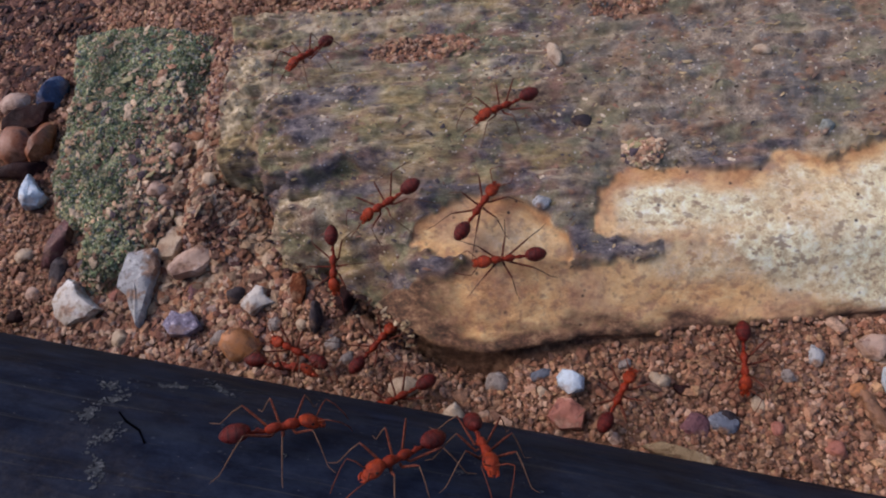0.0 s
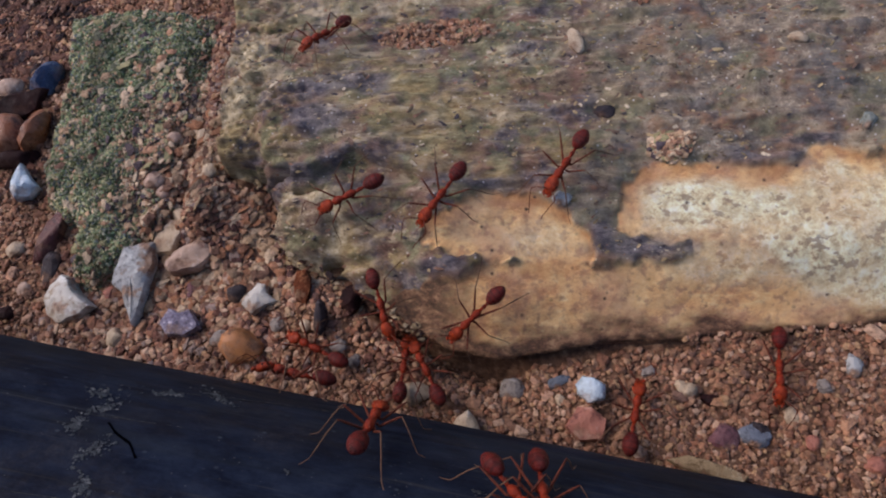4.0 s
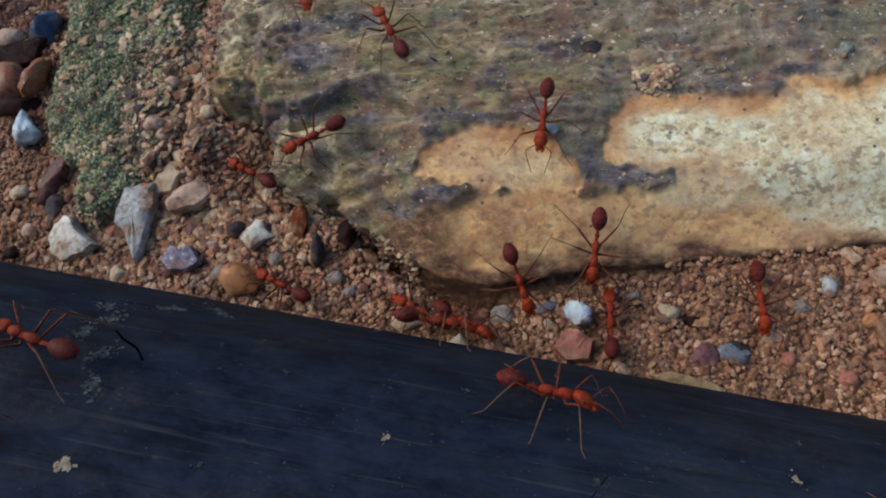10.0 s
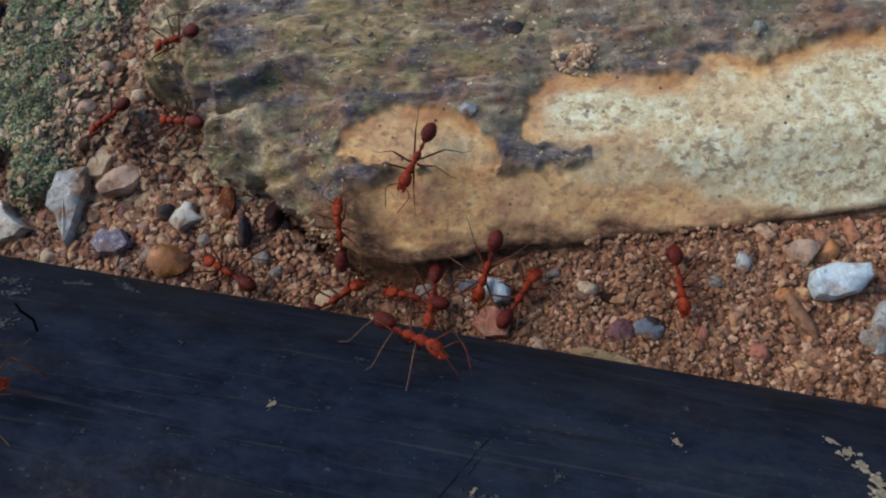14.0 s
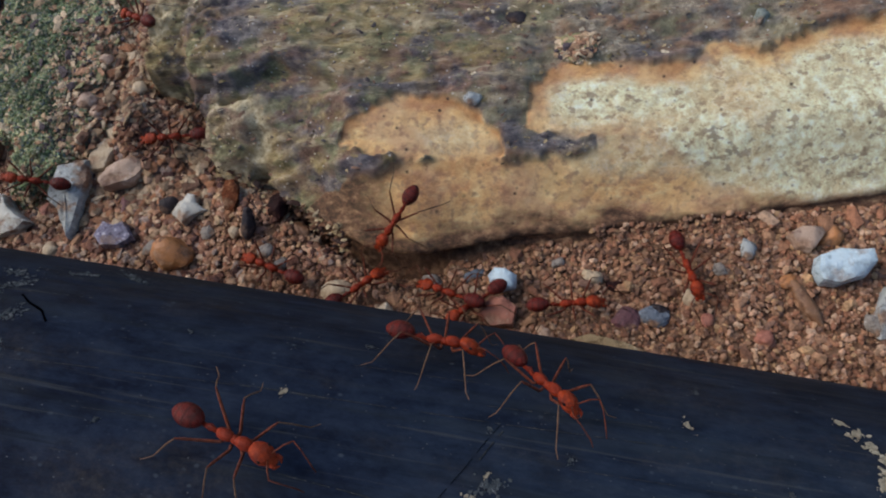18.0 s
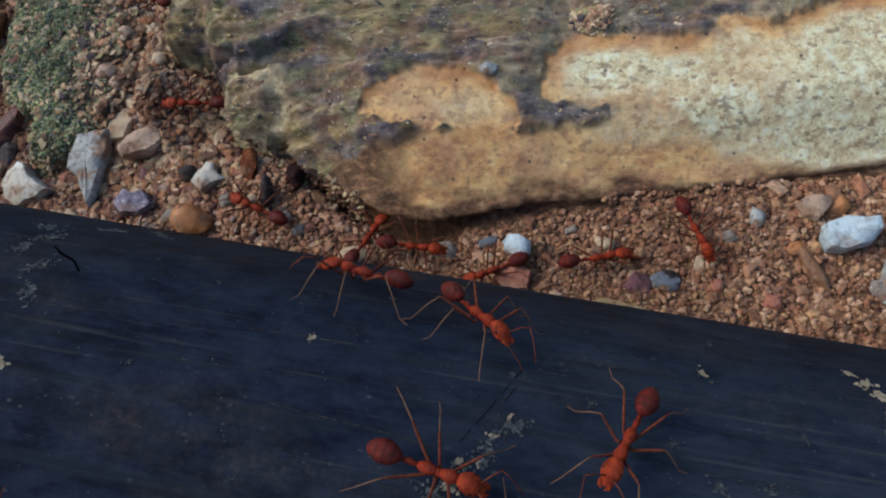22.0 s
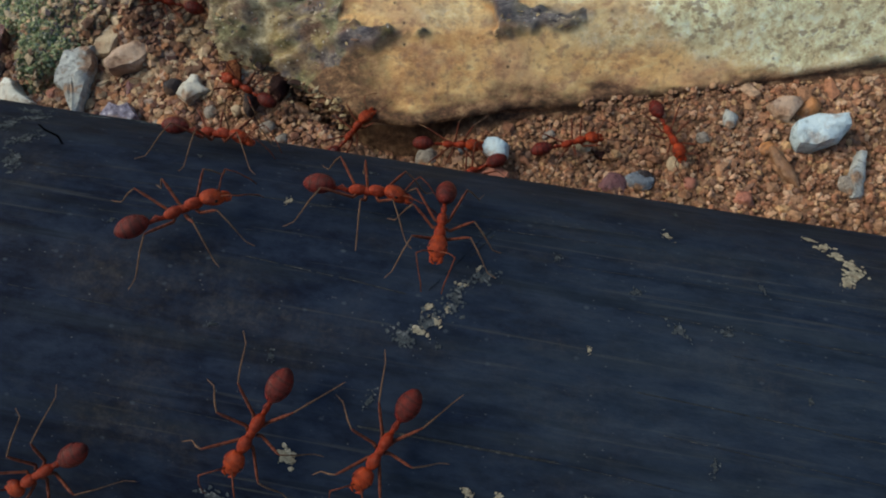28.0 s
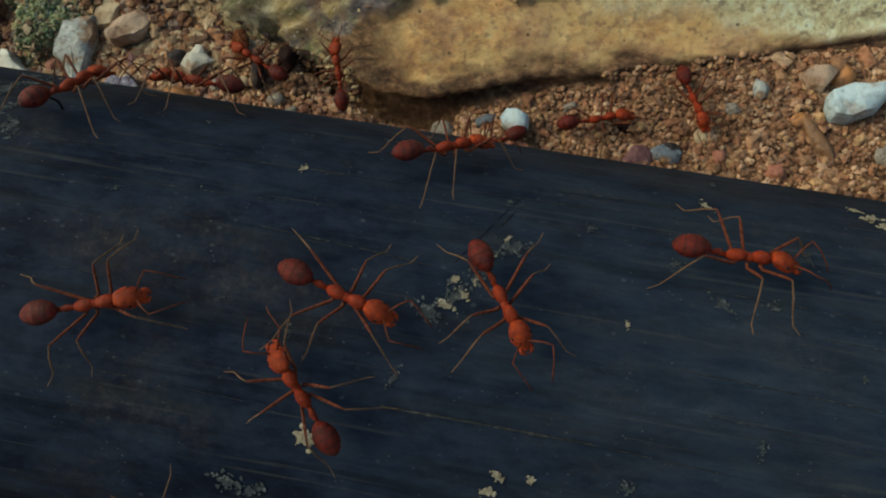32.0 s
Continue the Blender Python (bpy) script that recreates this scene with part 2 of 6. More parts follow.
def strawy(x, y):
    """Yellowish weathered fibre showing in broad patches on the left half."""
    flank = ease(np.maximum(oval(x, y, -25.5, 14.2, 7.0, 2.6), oval(x, y, -38.2, 28.5, 5.0, 5.5)) + 0.8 * (rough(x / 3, y, 2, 68) - 0.5), -0.1, 0.5)
    return np.maximum(flank * 0.8, ease(rough(x / 1.8, y, 7, 66) + 0.25 * np.exp(-(((x + 16) / 9) ** 2) - ((y - 30) / 8) ** 2), 0.5, 0.72) * (1 - ease(x, 2, 14)) * ease(y, 17, 24) * 0.75)


def slab_inside(x, y):
    """Signed distance to the outline of the mossy crust, positive inside."""
    x, y = np.asarray(x, float), np.asarray(y, float)
    near, odd = np.full(np.broadcast(x, y).shape, 1e9), np.zeros(np.broadcast(x, y).shape, bool)
    for (ax, ay), (bx, by) in zip(SLAB, SLAB[1:] + SLAB[:1]):
        u = np.clip(((x - ax) * (bx - ax) + (y - ay) * (by - ay)) / ((bx - ax) ** 2 + (by - ay) ** 2), 0, 1)
        near = np.minimum(near, np.hypot(x - ax - u * (bx - ax), y - ay - u * (by - ay)))
        odd ^= ((ay > y) != (by > y)) & (x < (bx - ax) * (y - ay) / (by - ay if by != ay else 1e-9) + ax)
    return np.where(odd, near, -near) + 2.0 * (rough(x, y, 4, 71) - 0.5)


def slab_z(x, y):
    d = slab_inside(x, y)
    low = 1 - 0.45 * ease(x, -51, -46)
    return -3.2 + 2.6 * low * ease(d, -0.4, 1.8) + 1.2 * ease(d, 1, 7) + 1.6 * (rough(x, y, 5, 73) - 0.5) + 0.8 * (grain(x, y, 1.0, 77) - 0.5)


def top_z(x, y):
    """The height of whatever lies uppermost on the ground side of the pipe."""
    z = ground_z(x, y)
    z = np.where(bark_inside(x, y) > -0.3, np.maximum(z, bark_z(x, y)), z)
    return np.where(slab_inside(x, y) > -0.5, np.maximum(z, slab_z(x, y)), z)


def pipe_point(s, a, lift=0.0):
    """A place on the pipe: s millimetres along it, a degrees from its crest towards the log. Also the outward direction."""
    side = Vector((0, 0, 1)).cross(PIPE_WAY).normalized()
    out = (PIPE_WAY.cross(side) * math.cos(radians(a)) + side * math.sin(radians(a))).normalized()
    return PIPE_AT + PIPE_WAY * s + out * (PIPE_R + lift), out

# ---- materials ----
def material(name, rough_value=0.8, metallic=0.0, specular=0.3):
    m = bpy.data.materials.new(name)
    m.use_nodes = True
    b = m.node_tree.nodes["Principled BSDF"]
    b.inputs["Roughness"].default_value = rough_value
    b.inputs["Metallic"].default_value = metallic
    b.inputs["Specular IOR Level"].default_value = specular
    return m, m.node_tree, b


def node(tree, kind, **values):
    n = tree.nodes.new("ShaderNode" + kind)
    for key, value in values.items():
        n.inputs[key].default_value = value
    return n


def place(tree, stretch=(1, 1, 1), turn=(0, 0, 0)):
    coords, mapping = tree.nodes.new("ShaderNodeTexCoord"), tree.nodes.new("ShaderNodeMapping")
    mapping.inputs["Scale"].default_value = stretch
    mapping.inputs["Rotation"].default_value = turn
    tree.links.new(coords.outputs["Object"], mapping.inputs["Vector"])
    return mapping.outputs["Vector"]


def speckle(tree, scale, detail=4, where=None, roughness=0.6):
    n = node(tree, "TexNoise", Scale=scale, Detail=detail, Roughness=roughness)
    if where is not None:
        tree.links.new(where, n.inputs["Vector"])
    return n.outputs["Fac"]


def ramp(tree, fac, *stops):
    r = tree.nodes.new("ShaderNodeValToRGB")
    while len(r.color_ramp.elements) < len(stops):
        r.color_ramp.elements.new(0.5)
    for e, (at, colour) in zip(r.color_ramp.elements, stops):
        e.position, e.color = at, (*colour, 1)
    tree.links.new(fac, r.inputs["Fac"])
    return r.outputs["Color"]


def blend(tree, fac, a, b):
    n = tree.nodes.new("ShaderNodeMix")
    n.data_type = "RGBA"
    for key, value in ((0, fac), (6, a), (7, b)):
        if isinstance(value, (tuple, float, int)):
            n.inputs[key].default_value = value if key == 0 else (*value, 1)
        else:
            tree.links.new(value, n.inputs[key])
    return n.outputs[2]


def relief(tree, shader, height, strength=0.4, distance=0.0002):
    n = node(tree, "Bump", Strength=strength, Distance=distance)
    tree.links.new(height, n.inputs["Height"])
    tree.links.new(n.outputs["Normal"], shader.inputs["Normal"])


def black(v):
    return (v, v, v)


def sand_material():
    m, t, b = material("sandy_earth", 0.92, specular=0.2)
    w = place(t)
    c = ramp(t, speckle(t, 900, 5, w), (0.34, (0.035, 0.017, 0.012)), (0.5, (0.15, 0.08, 0.045)), (0.66, (0.36, 0.22, 0.13)))
    c = blend(t, ramp(t, speckle(t, 90, 3, w), (0.4, black(0.0)), (0.65, black(0.55))), c, (0.13, 0.07, 0.042))
    t.links.new(c, b.inputs["Base Color"])
    relief(t, b, speckle(t, 1400, 5, w), 0.8, 0.0004)
    return m


def grains_material(name, colours, gloss=0.75, patchy=0.24):
    m, t, b = material(name, gloss, specular=0.25)
    geo = t.nodes.new("ShaderNodeNewGeometry")
    stops = [(k / len(colours), c) for k, c in enumerate(colours)]
    c = ramp(t, geo.outputs["Random Per Island"], *stops)
    c.node.color_ramp.interpolation = "CONSTANT"
    w = place(t)
    for tone in (ramp(t, speckle(t, 1900, 5, w, 0.7), (0.3, black(0.5)), (0.5, black(1.08)), (0.7, black(1.5))), ramp(t, speckle(t, 170, 4, w), (0.36, black(1 - patchy)), (0.64, black(1.02 + patchy)))):
        mul = t.nodes.new("ShaderNodeMix")
        mul.data_type, mul.blend_type = "RGBA", "MULTIPLY"
        mul.inputs[0].default_value = 1.0
        t.links.new(c, mul.inputs[6]), t.links.new(tone, mul.inputs[7])
        c = mul.outputs[2]
    t.links.new(c, b.inputs["Base Color"])
    relief(t, b, speckle(t, 2200, 5, w, 0.75), 0.9, 0.0003)
    return m


def mottle(tree, scale, where, *colours, detail=6, roughness=0.78, low=0.37, high=0.63):
    """Noise spread evenly over the colours given, from its lowest to its highest values."""
    steps = [(low + (high - low) * k / (len(colours) - 1), c) for k, c in enumerate(colours)]
    return ramp(tree, speckle(tree, scale, detail, where, roughness), *steps)


def patch(tree, scale, where, at, most=1.0, width=0.07, detail=4):
    return ramp(tree, speckle(tree, scale, detail, where), (at - width, black(0.0)), (at + width, black(most)))


def log_material():
    m, t, b = material("weathered_log", 0.9, specular=0.18)
    layers = []
    for name in ("surface", "stains", "growth"):
        mask, split = t.nodes.new("ShaderNodeVertexColor"), t.nodes.new("ShaderNodeSeparateColor")
        mask.layer_name = name
        t.links.new(mask.outputs["Color"], split.inputs["Color"])
        layers += [split.outputs["Red"], split.outputs["Green"], split.outputs["Blue"]]
    bare, pale, drab, rim, glow, slate, lichen, straw, _ = layers
    w, fib = place(t), place(t, (0.65, 1, 1))
    side, other = place(t, (0.8, 1, 1), (0.3, 0.1, 0.7)), place(t, (0.7, 1, 1), (0.9, 0.4, 0.2))
    streak = place(t, (0.3, 1, 1))
    bark = mottle(t, 620, fib, (0.040, 0.028, 0.025), (0.14, 0.098, 0.070), (0.25, 0.185, 0.120), (0.35, 0.275, 0.175), (0.54, 0.45, 0.32), detail=9, roughness=0.85)
    bark = blend(t, patch(t, 330, streak, 0.53, 0.75, 0.05, 7), bark, mottle(t, 800, fib, (0.09, 0.066, 0.026), (0.25, 0.19, 0.075), (0.42, 0.34, 0.15), detail=8))
    bark = blend(t, patch(t, 270, side, 0.51, 0.75, 0.05, 7), bark, mottle(t, 700, fib, (0.060, 0.027, 0.024), (0.20, 0.110, 0.085), (0.37, 0.235, 0.175), detail=9, roughness=0.85))
    bark = blend(t, patch(t, 230, w, 0.52, 0.85, 0.05, 7), bark, mottle(t, 700, fib, (0.025, 0.022, 0.032), (0.078, 0.071, 0.086), (0.15, 0.138, 0.145), (0.32, 0.29, 0.26), detail=8))
    bark = blend(t, patch(t, 330, other, 0.54, 0.8, 0.05, 7), bark, mottle(t, 800, fib, (0.055, 0.060, 0.030), (0.16, 0.165, 0.088), (0.35, 0.35, 0.20), detail=9, roughness=0.85))
    frayed = t.nodes.new("ShaderNodeMath")
    frayed.operation = "MULTIPLY"
    t.links.new(straw, frayed.inputs[0])
    t.links.new(patch(t, 420, streak, 0.49, 1.0, 0.08, 7), frayed.inputs[1])
    bark = blend(t, frayed.outputs[0], bark, mottle(t, 1000, streak, (0.14, 0.095, 0.045), (0.30, 0.22, 0.10), (0.44, 0.35, 0.175), (0.62, 0.52, 0.32)))
    bark = blend(t, patch(t, 520, place(t, (0.22, 1, 1)), 0.62, 0.85, 0.04, 5), bark, (0.482, 0.404, 0.267))
    worn = mottle(t, 640, w, (0.052, 0.040, 0.035), (0.165, 0.13, 0.100), (0.245, 0.20, 0.148), (0.34, 0.28, 0.204), (0.60, 0.53, 0.400), detail=9, roughness=0.85)
    worn = blend(t, patch(t, 280, side, 0.54, 0.8, 0.05, 7), worn, mottle(t, 1200, fib, (0.13, 0.06, 0.037), (0.25, 0.13, 0.077), (0.38, 0.225, 0.135)))
    worn = blend(t, patch(t, 260, other, 0.55, 0.75, 0.05, 7), worn, mottle(t, 1200, w, (0.07, 0.078, 0.048), (0.16, 0.165, 0.096), (0.29, 0.29, 0.174)))
    worn = blend(t, patch(t, 330, w, 0.56, 0.75, 0.05, 7), worn, mottle(t, 1100, fib, (0.055, 0.056, 0.061), (0.125, 0.125, 0.124), (0.27, 0.265, 0.231)))
    bark = blend(t, drab, bark, worn)
    bark = blend(t, slate, bark, mottle(t, 600, fib, (0.028, 0.027, 0.036), (0.075, 0.071, 0.086), (0.17, 0.155, 0.16), (0.30, 0.27, 0.25), detail=8))
    bark = blend(t, lichen, bark, mottle(t, 1100, w, (0.24, 0.18, 0.10), (0.50, 0.42, 0.26), (0.74, 0.66, 0.46), detail=8))
    glints = node(t, "TexVoronoi", Scale=900.0)
    t.links.new(w, glints.inputs["Vector"])
    bark = blend(t, ramp(t, glints.outputs["Distance"], (0.05, black(0.8)), (0.13, black(0.0))), bark, (0.62, 0.60, 0.56))
    tan = mottle(t, 480, place(t, (0.6, 1, 1)), (0.42, 0.19, 0.09), (0.67, 0.36, 0.155), (0.81, 0.51, 0.22), (0.89, 0.68, 0.34), detail=8, roughness=0.82)
    tan = blend(t, patch(t, 150, side, 0.52, 0.7, 0.1), tan, mottle(t, 700, w, (0.74, 0.48, 0.21), (0.86, 0.68, 0.36)))
    tan = blend(t, patch(t, 230, other, 0.54, 0.45, 0.06, 7), tan, mottle(t, 800, w, (0.36, 0.17, 0.115), (0.60, 0.35, 0.225), detail=8))
    tan = blend(t, patch(t, 1150, w, 0.58, 0.7, 0.08, 3), tan, (0.36, 0.19, 0.12))
    white = mottle(t, 760, w, (0.34, 0.25, 0.15), (0.62, 0.51, 0.31), (0.78, 0.73, 0.44), (0.86, 0.86, 0.60), (0.91, 0.94, 0.75), detail=8, roughness=0.82, low=0.37, high=0.60)
    white = blend(t, patch(t, 260, side, 0.56, 0.6, 0.08), white, mottle(t, 800, w, (0.507, 0.371, 0.195), (0.741, 0.604, 0.351)))
    white = blend(t, patch(t, 1050, w, 0.57, 0.75, 0.08, 3), white, mottle(t, 1500, w, (0.42, 0.33, 0.19), (0.70, 0.60, 0.36)))
    white = blend(t, patch(t, 1100, other, 0.59, 0.75, 0.03), white, (0.30, 0.22, 0.15))
    wood = blend(t, pale, tan, white)
    wood = blend(t, glow, wood, mottle(t, 800, w, (0.36, 0.15, 0.06), (0.62, 0.34, 0.14)))
    dots = node(t, "TexVoronoi", Scale=560.0, Randomness=1.0)
    t.links.new(w, dots.inputs["Vector"])
    spot = t.nodes.new("ShaderNodeMath")
    spot.operation = "MULTIPLY"
    t.links.new(ramp(t, dots.outputs["Distance"], (0.06, black(0.95)), (0.14, black(0.0))), spot.inputs[0])
    t.links.new(patch(t, 220, other, 0.46, 0.95), spot.inputs[1])
    wood = blend(t, spot.outputs[0], wood, (0.06, 0.04, 0.035))
    wood = blend(t, slate, wood, mottle(t, 600, w, (0.035, 0.03, 0.032), (0.10, 0.085, 0.085), (0.22, 0.18, 0.16), (0.34, 0.27, 0.22), detail=8))
    wood = blend(t, rim, wood, mottle(t, 800, fib, (0.015, 0.010, 0.012), (0.07, 0.038, 0.03), (0.19, 0.10, 0.06), (0.38, 0.235, 0.13)))
    t.links.new(blend(t, bare, bark, wood), b.inputs["Base Color"])
    relief(t, b, speckle(t, 700, 9, place(t, (0.5, 1, 1)), 0.82), 0.75, 0.00065)
    return m


def crust_material():
    m, t, b = material("mossy_crust", 0.95, specular=0.15)
    w = place(t)
    earth = ramp(t, speckle(t, 1100, 5, w, 0.7), (0.3, (0.08, 0.05, 0.035)), (0.5, (0.26, 0.18, 0.11)), (0.72, (0.50, 0.38, 0.25)))
    moss = ramp(t, speckle(t, 1300, 5, w, 0.75), (0.3, (0.05, 0.065, 0.036)), (0.5, (0.15, 0.18, 0.085)), (0.72, (0.36, 0.36, 0.18)))
    mask = t.nodes.new("ShaderNodeVertexColor")
    mask.layer_name = "surface"
    split = t.nodes.new("ShaderNodeSeparateColor")
    t.links.new(mask.outputs["Color"], split.inputs["Color"])
    t.links.new(blend(t, split.outputs["Red"], earth, moss), b.inputs["Base Color"])
    relief(t, b, speckle(t, 2200, 5, w, 0.7), 0.9, 0.0005)
    return m


def pipe_material():
    m, t, b = material("dark_blue_plastic", 0.62, specular=0.03)
    w, long_way, longer = place(t), place(t, (0.06, 1, 1)), place(t, (0.02, 1, 1))
    c = mottle(t, 420, place(t, (0.5, 1, 1)), (0.0056, 0.008, 0.0165), (0.0108, 0.0163, 0.031), (0.0172, 0.0252, 0.043))
    c = blend(t, patch(t, 700, long_way, 0.58, 0.4, 0.07, 5), c, (0.019, 0.025, 0.031))
    c = blend(t, patch(t, 2200, longer, 0.63, 0.5, 0.03, 5), c, (0.045, 0.048, 0.048))
    c = blend(t, patch(t, 900, place(t, (0.05, 1, 1), (0, 0, 0.06)), 0.61, 0.5, 0.05, 4), c, (0.003, 0.004, 0.008))
    dirt = patch(t, 150, place(t, (0.5, 1, 1), (0, 0, 0.4)), 0.58, 0.3, 0.1, 5)
    c = blend(t, dirt, c, mottle(t, 1500, w, (0.008, 0.008, 0.008), (0.035, 0.028, 0.02), (0.085, 0.07, 0.05)))
    for scale, size, most, colour in ((750.0, 0.13, 0.5, (0.07, 0.085, 0.10)), (1900.0, 0.12, 0.5, (0.16, 0.16, 0.15))):
        specks = node(t, "TexVoronoi", Scale=scale)
        t.links.new(place(t, (0.7, 1, 1)), specks.inputs["Vector"])
        some = t.nodes.new("ShaderNodeMath")
        some.operation = "MULTIPLY"
        t.links.new(ramp(t, specks.outputs["Distance"], (size * 0.4, black(most)), (size, black(0.0))), some.inputs[0])
        t.links.new(patch(t, 330, w, 0.52, 1.0, 0.06), some.inputs[1])
        c = blend(t, some.outputs[0], c, colour)
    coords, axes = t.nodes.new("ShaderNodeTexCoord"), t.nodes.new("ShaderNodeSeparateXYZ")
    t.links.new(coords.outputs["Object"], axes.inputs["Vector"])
    # darker, less blue tone in patches down the pipe's flanks
    flank_tone = t.nodes.new("ShaderNodeMath")
    flank_tone.operation = "MULTIPLY"
    t.links.new(ramp(t, axes.outputs["Z"], (0.0, black(1.0)), (0.0105, black(0.9)), (0.0165, black(0.0))), flank_tone.inputs[0])
    t.links.new(patch(t, 160, place(t, (0.5, 1, 1)), 0.47, 0.8, 0.12, 7), flank_tone.inputs[1])
    c = blend(t, flank_tone.outputs[0], c, mottle(t, 900, long_way, (0.005, 0.0055, 0.007), (0.011, 0.011, 0.0125), (0.021, 0.019, 0.018), detail=7))
    # bluish sky sheen painted into the crest's colour with streaky dust, stronger towards +x
    dusty_sheen = t.nodes.new("ShaderNodeMath")
    dusty_sheen.operation = "MULTIPLY"
    t.links.new(ramp(t, axes.outputs["Z"], (0.0, black(0.0)), (0.0130, black(0.0)), (0.0195, black(1.0))), dusty_sheen.inputs[0])
    t.links.new(ramp(t, speckle(t, 130, 7, place(t, (0.35, 1, 1)), 0.7), (0.34, black(0.08)), (0.64, black(0.47))), dusty_sheen.inputs[1])
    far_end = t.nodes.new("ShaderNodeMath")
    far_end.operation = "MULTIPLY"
    t.links.new(dusty_sheen.outputs[0], far_end.inputs[0])
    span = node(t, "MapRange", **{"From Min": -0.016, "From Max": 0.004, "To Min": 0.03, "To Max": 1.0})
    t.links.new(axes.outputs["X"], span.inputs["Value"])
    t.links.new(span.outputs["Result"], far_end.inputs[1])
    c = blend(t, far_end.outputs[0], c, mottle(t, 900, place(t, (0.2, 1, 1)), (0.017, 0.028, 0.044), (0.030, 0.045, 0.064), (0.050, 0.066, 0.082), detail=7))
    t.links.new(c, b.inputs["Base Color"])
    t.links.new(ramp(t, speckle(t, 260, 4, place(t, (0.2, 1, 1))), (0.3, black(0.52)), (0.7, black(0.8))), b.inputs["Roughness"])
    relief(t, b, speckle(t, 900, 5, long_way, 0.7), 0.45, 0.0002)
    return m


def stone_material(name, dark, mid, light, gloss=0.55, scale=500, dirt=0.45, shine=0.4):
    m, t, b = material(name, gloss, specular=shine)
    w, side = place(t), place(t, (1, 1, 1), (0.5, 0.2, 0.8))
    c = mottle(t, scale, w, dark, mid, mid, light)
    c = blend(t, patch(t, scale * 0.55, side, 0.58, dirt, 0.09), c, (dark[0] * 0.8, dark[1] * 0.7, dark[2] * 0.6))
    c = blend(t, patch(t, scale * 3.2, w, 0.61, 0.6, 0.05), c, dark)
    c = blend(t, patch(t, 420, side, 0.575, min(1.0, dirt * 1.5), 0.05, 7), c, mottle(t, 1500, w, (0.10, 0.05, 0.03), (0.24, 0.135, 0.08), (0.38, 0.25, 0.16)))
    t.links.new(c, b.inputs["Base Color"])
    t.links.new(ramp(t, speckle(t, scale * 1.7, 3, side), (0.35, black(gloss * 0.7)), (0.65, black(min(1.0, gloss * 1.5)))), b.inputs["Roughness"])
    relief(t, b, speckle(t, scale * 2.2, 6, w, 0.7), 0.7, 0.0006)
    return m


def ant_material(name, dark, light, gloss=0.38, bands=0.0):
    m, t, b = material(name, gloss, specular=0.22)
    w = place(t)
    c = mottle(t, 1100, w, dark, ((dark[0] + light[0]) / 2, (dark[1] + light[1]) / 2, (dark[2] + light[2]) / 2), light)
    if bands:
        wave = node(t, "TexWave", Scale=520.0, Distortion=1.2, Detail=2.0)
        wave.bands_direction = "X"
        t.links.new(w, wave.inputs["Vector"])
        c = blend(t, ramp(t, wave.outputs["Fac"], (0.72, black(0.0)), (0.95, black(bands))), c, (dark[0] * 0.35, dark[1] * 0.35, dark[2] * 0.35))
    t.links.new(c, b.inputs["Base Color"])
    t.links.new(ramp(t, speckle(t, 2600, 4, w), (0.35, black(gloss * 0.6)), (0.65, black(min(1.0, gloss * 1.6)))), b.inputs["Roughness"])
    relief(t, b, speckle(t, 4200, 5, w, 0.75), 0.9, 0.00014)
    return m


SAND = sand_material()
GRAINS = grains_material("sand_grains", ((0.260, 0.129, 0.070), (0.329, 0.181, 0.101), (0.190, 0.090, 0.052), (0.377, 0.225, 0.131), (0.281, 0.126, 0.070), (0.225, 0.119, 0.073), (0.426, 0.283, 0.187), (0.135, 0.070, 0.044), (0.316, 0.158, 0.088), (0.281, 0.155, 0.091), (0.405, 0.242, 0.156), (0.177, 0.100, 0.070), (0.377, 0.229, 0.119), (0.232, 0.106, 0.061)))
LITTER = grains_material("bark_litter", ((0.27, 0.20, 0.10), (0.38, 0.29, 0.15), (0.10, 0.075, 0.05), (0.19, 0.15, 0.075), (0.14, 0.09, 0.065), (0.06, 0.05, 0.055), (0.23, 0.13, 0.085), (0.46, 0.39, 0.27)))
CRUMBS = grains_material("crust_crumbs", ((0.40, 0.27, 0.16), (0.28, 0.17, 0.10), (0.50, 0.38, 0.25), (0.17, 0.095, 0.06), (0.35, 0.19, 0.11), (0.24, 0.22, 0.11), (0.38, 0.30, 0.20), (0.11, 0.12, 0.075), (0.08, 0.06, 0.065)))
MOSS = grains_material("moss_tufts", ((0.117, 0.145, 0.074), (0.198, 0.211, 0.107), (0.081, 0.106, 0.057), (0.324, 0.326, 0.172), (0.117, 0.154, 0.098), (0.315, 0.299, 0.189), (0.144, 0.185, 0.098), (0.099, 0.123, 0.115), (0.189, 0.264, 0.131), (0.306, 0.308, 0.221), (0.117, 0.132, 0.053)), 0.95, 0.48)
SPLINTERS = grains_material("bark_splinters", ((0.10, 0.05, 0.032), (0.20, 0.12, 0.07), (0.045, 0.024, 0.02), (0.32, 0.24, 0.13), (0.15, 0.075, 0.045), (0.07, 0.045, 0.04), (0.40, 0.32, 0.20), (0.025, 0.016, 0.016), (0.24, 0.13, 0.075)), 0.95)
LEAVES = grains_material("leaf_litter", ((0.085, 0.036, 0.022), (0.045, 0.02, 0.016), (0.12, 0.05, 0.03), (0.02, 0.011, 0.012), (0.14, 0.066, 0.042), (0.06, 0.025, 0.02)), 0.8)
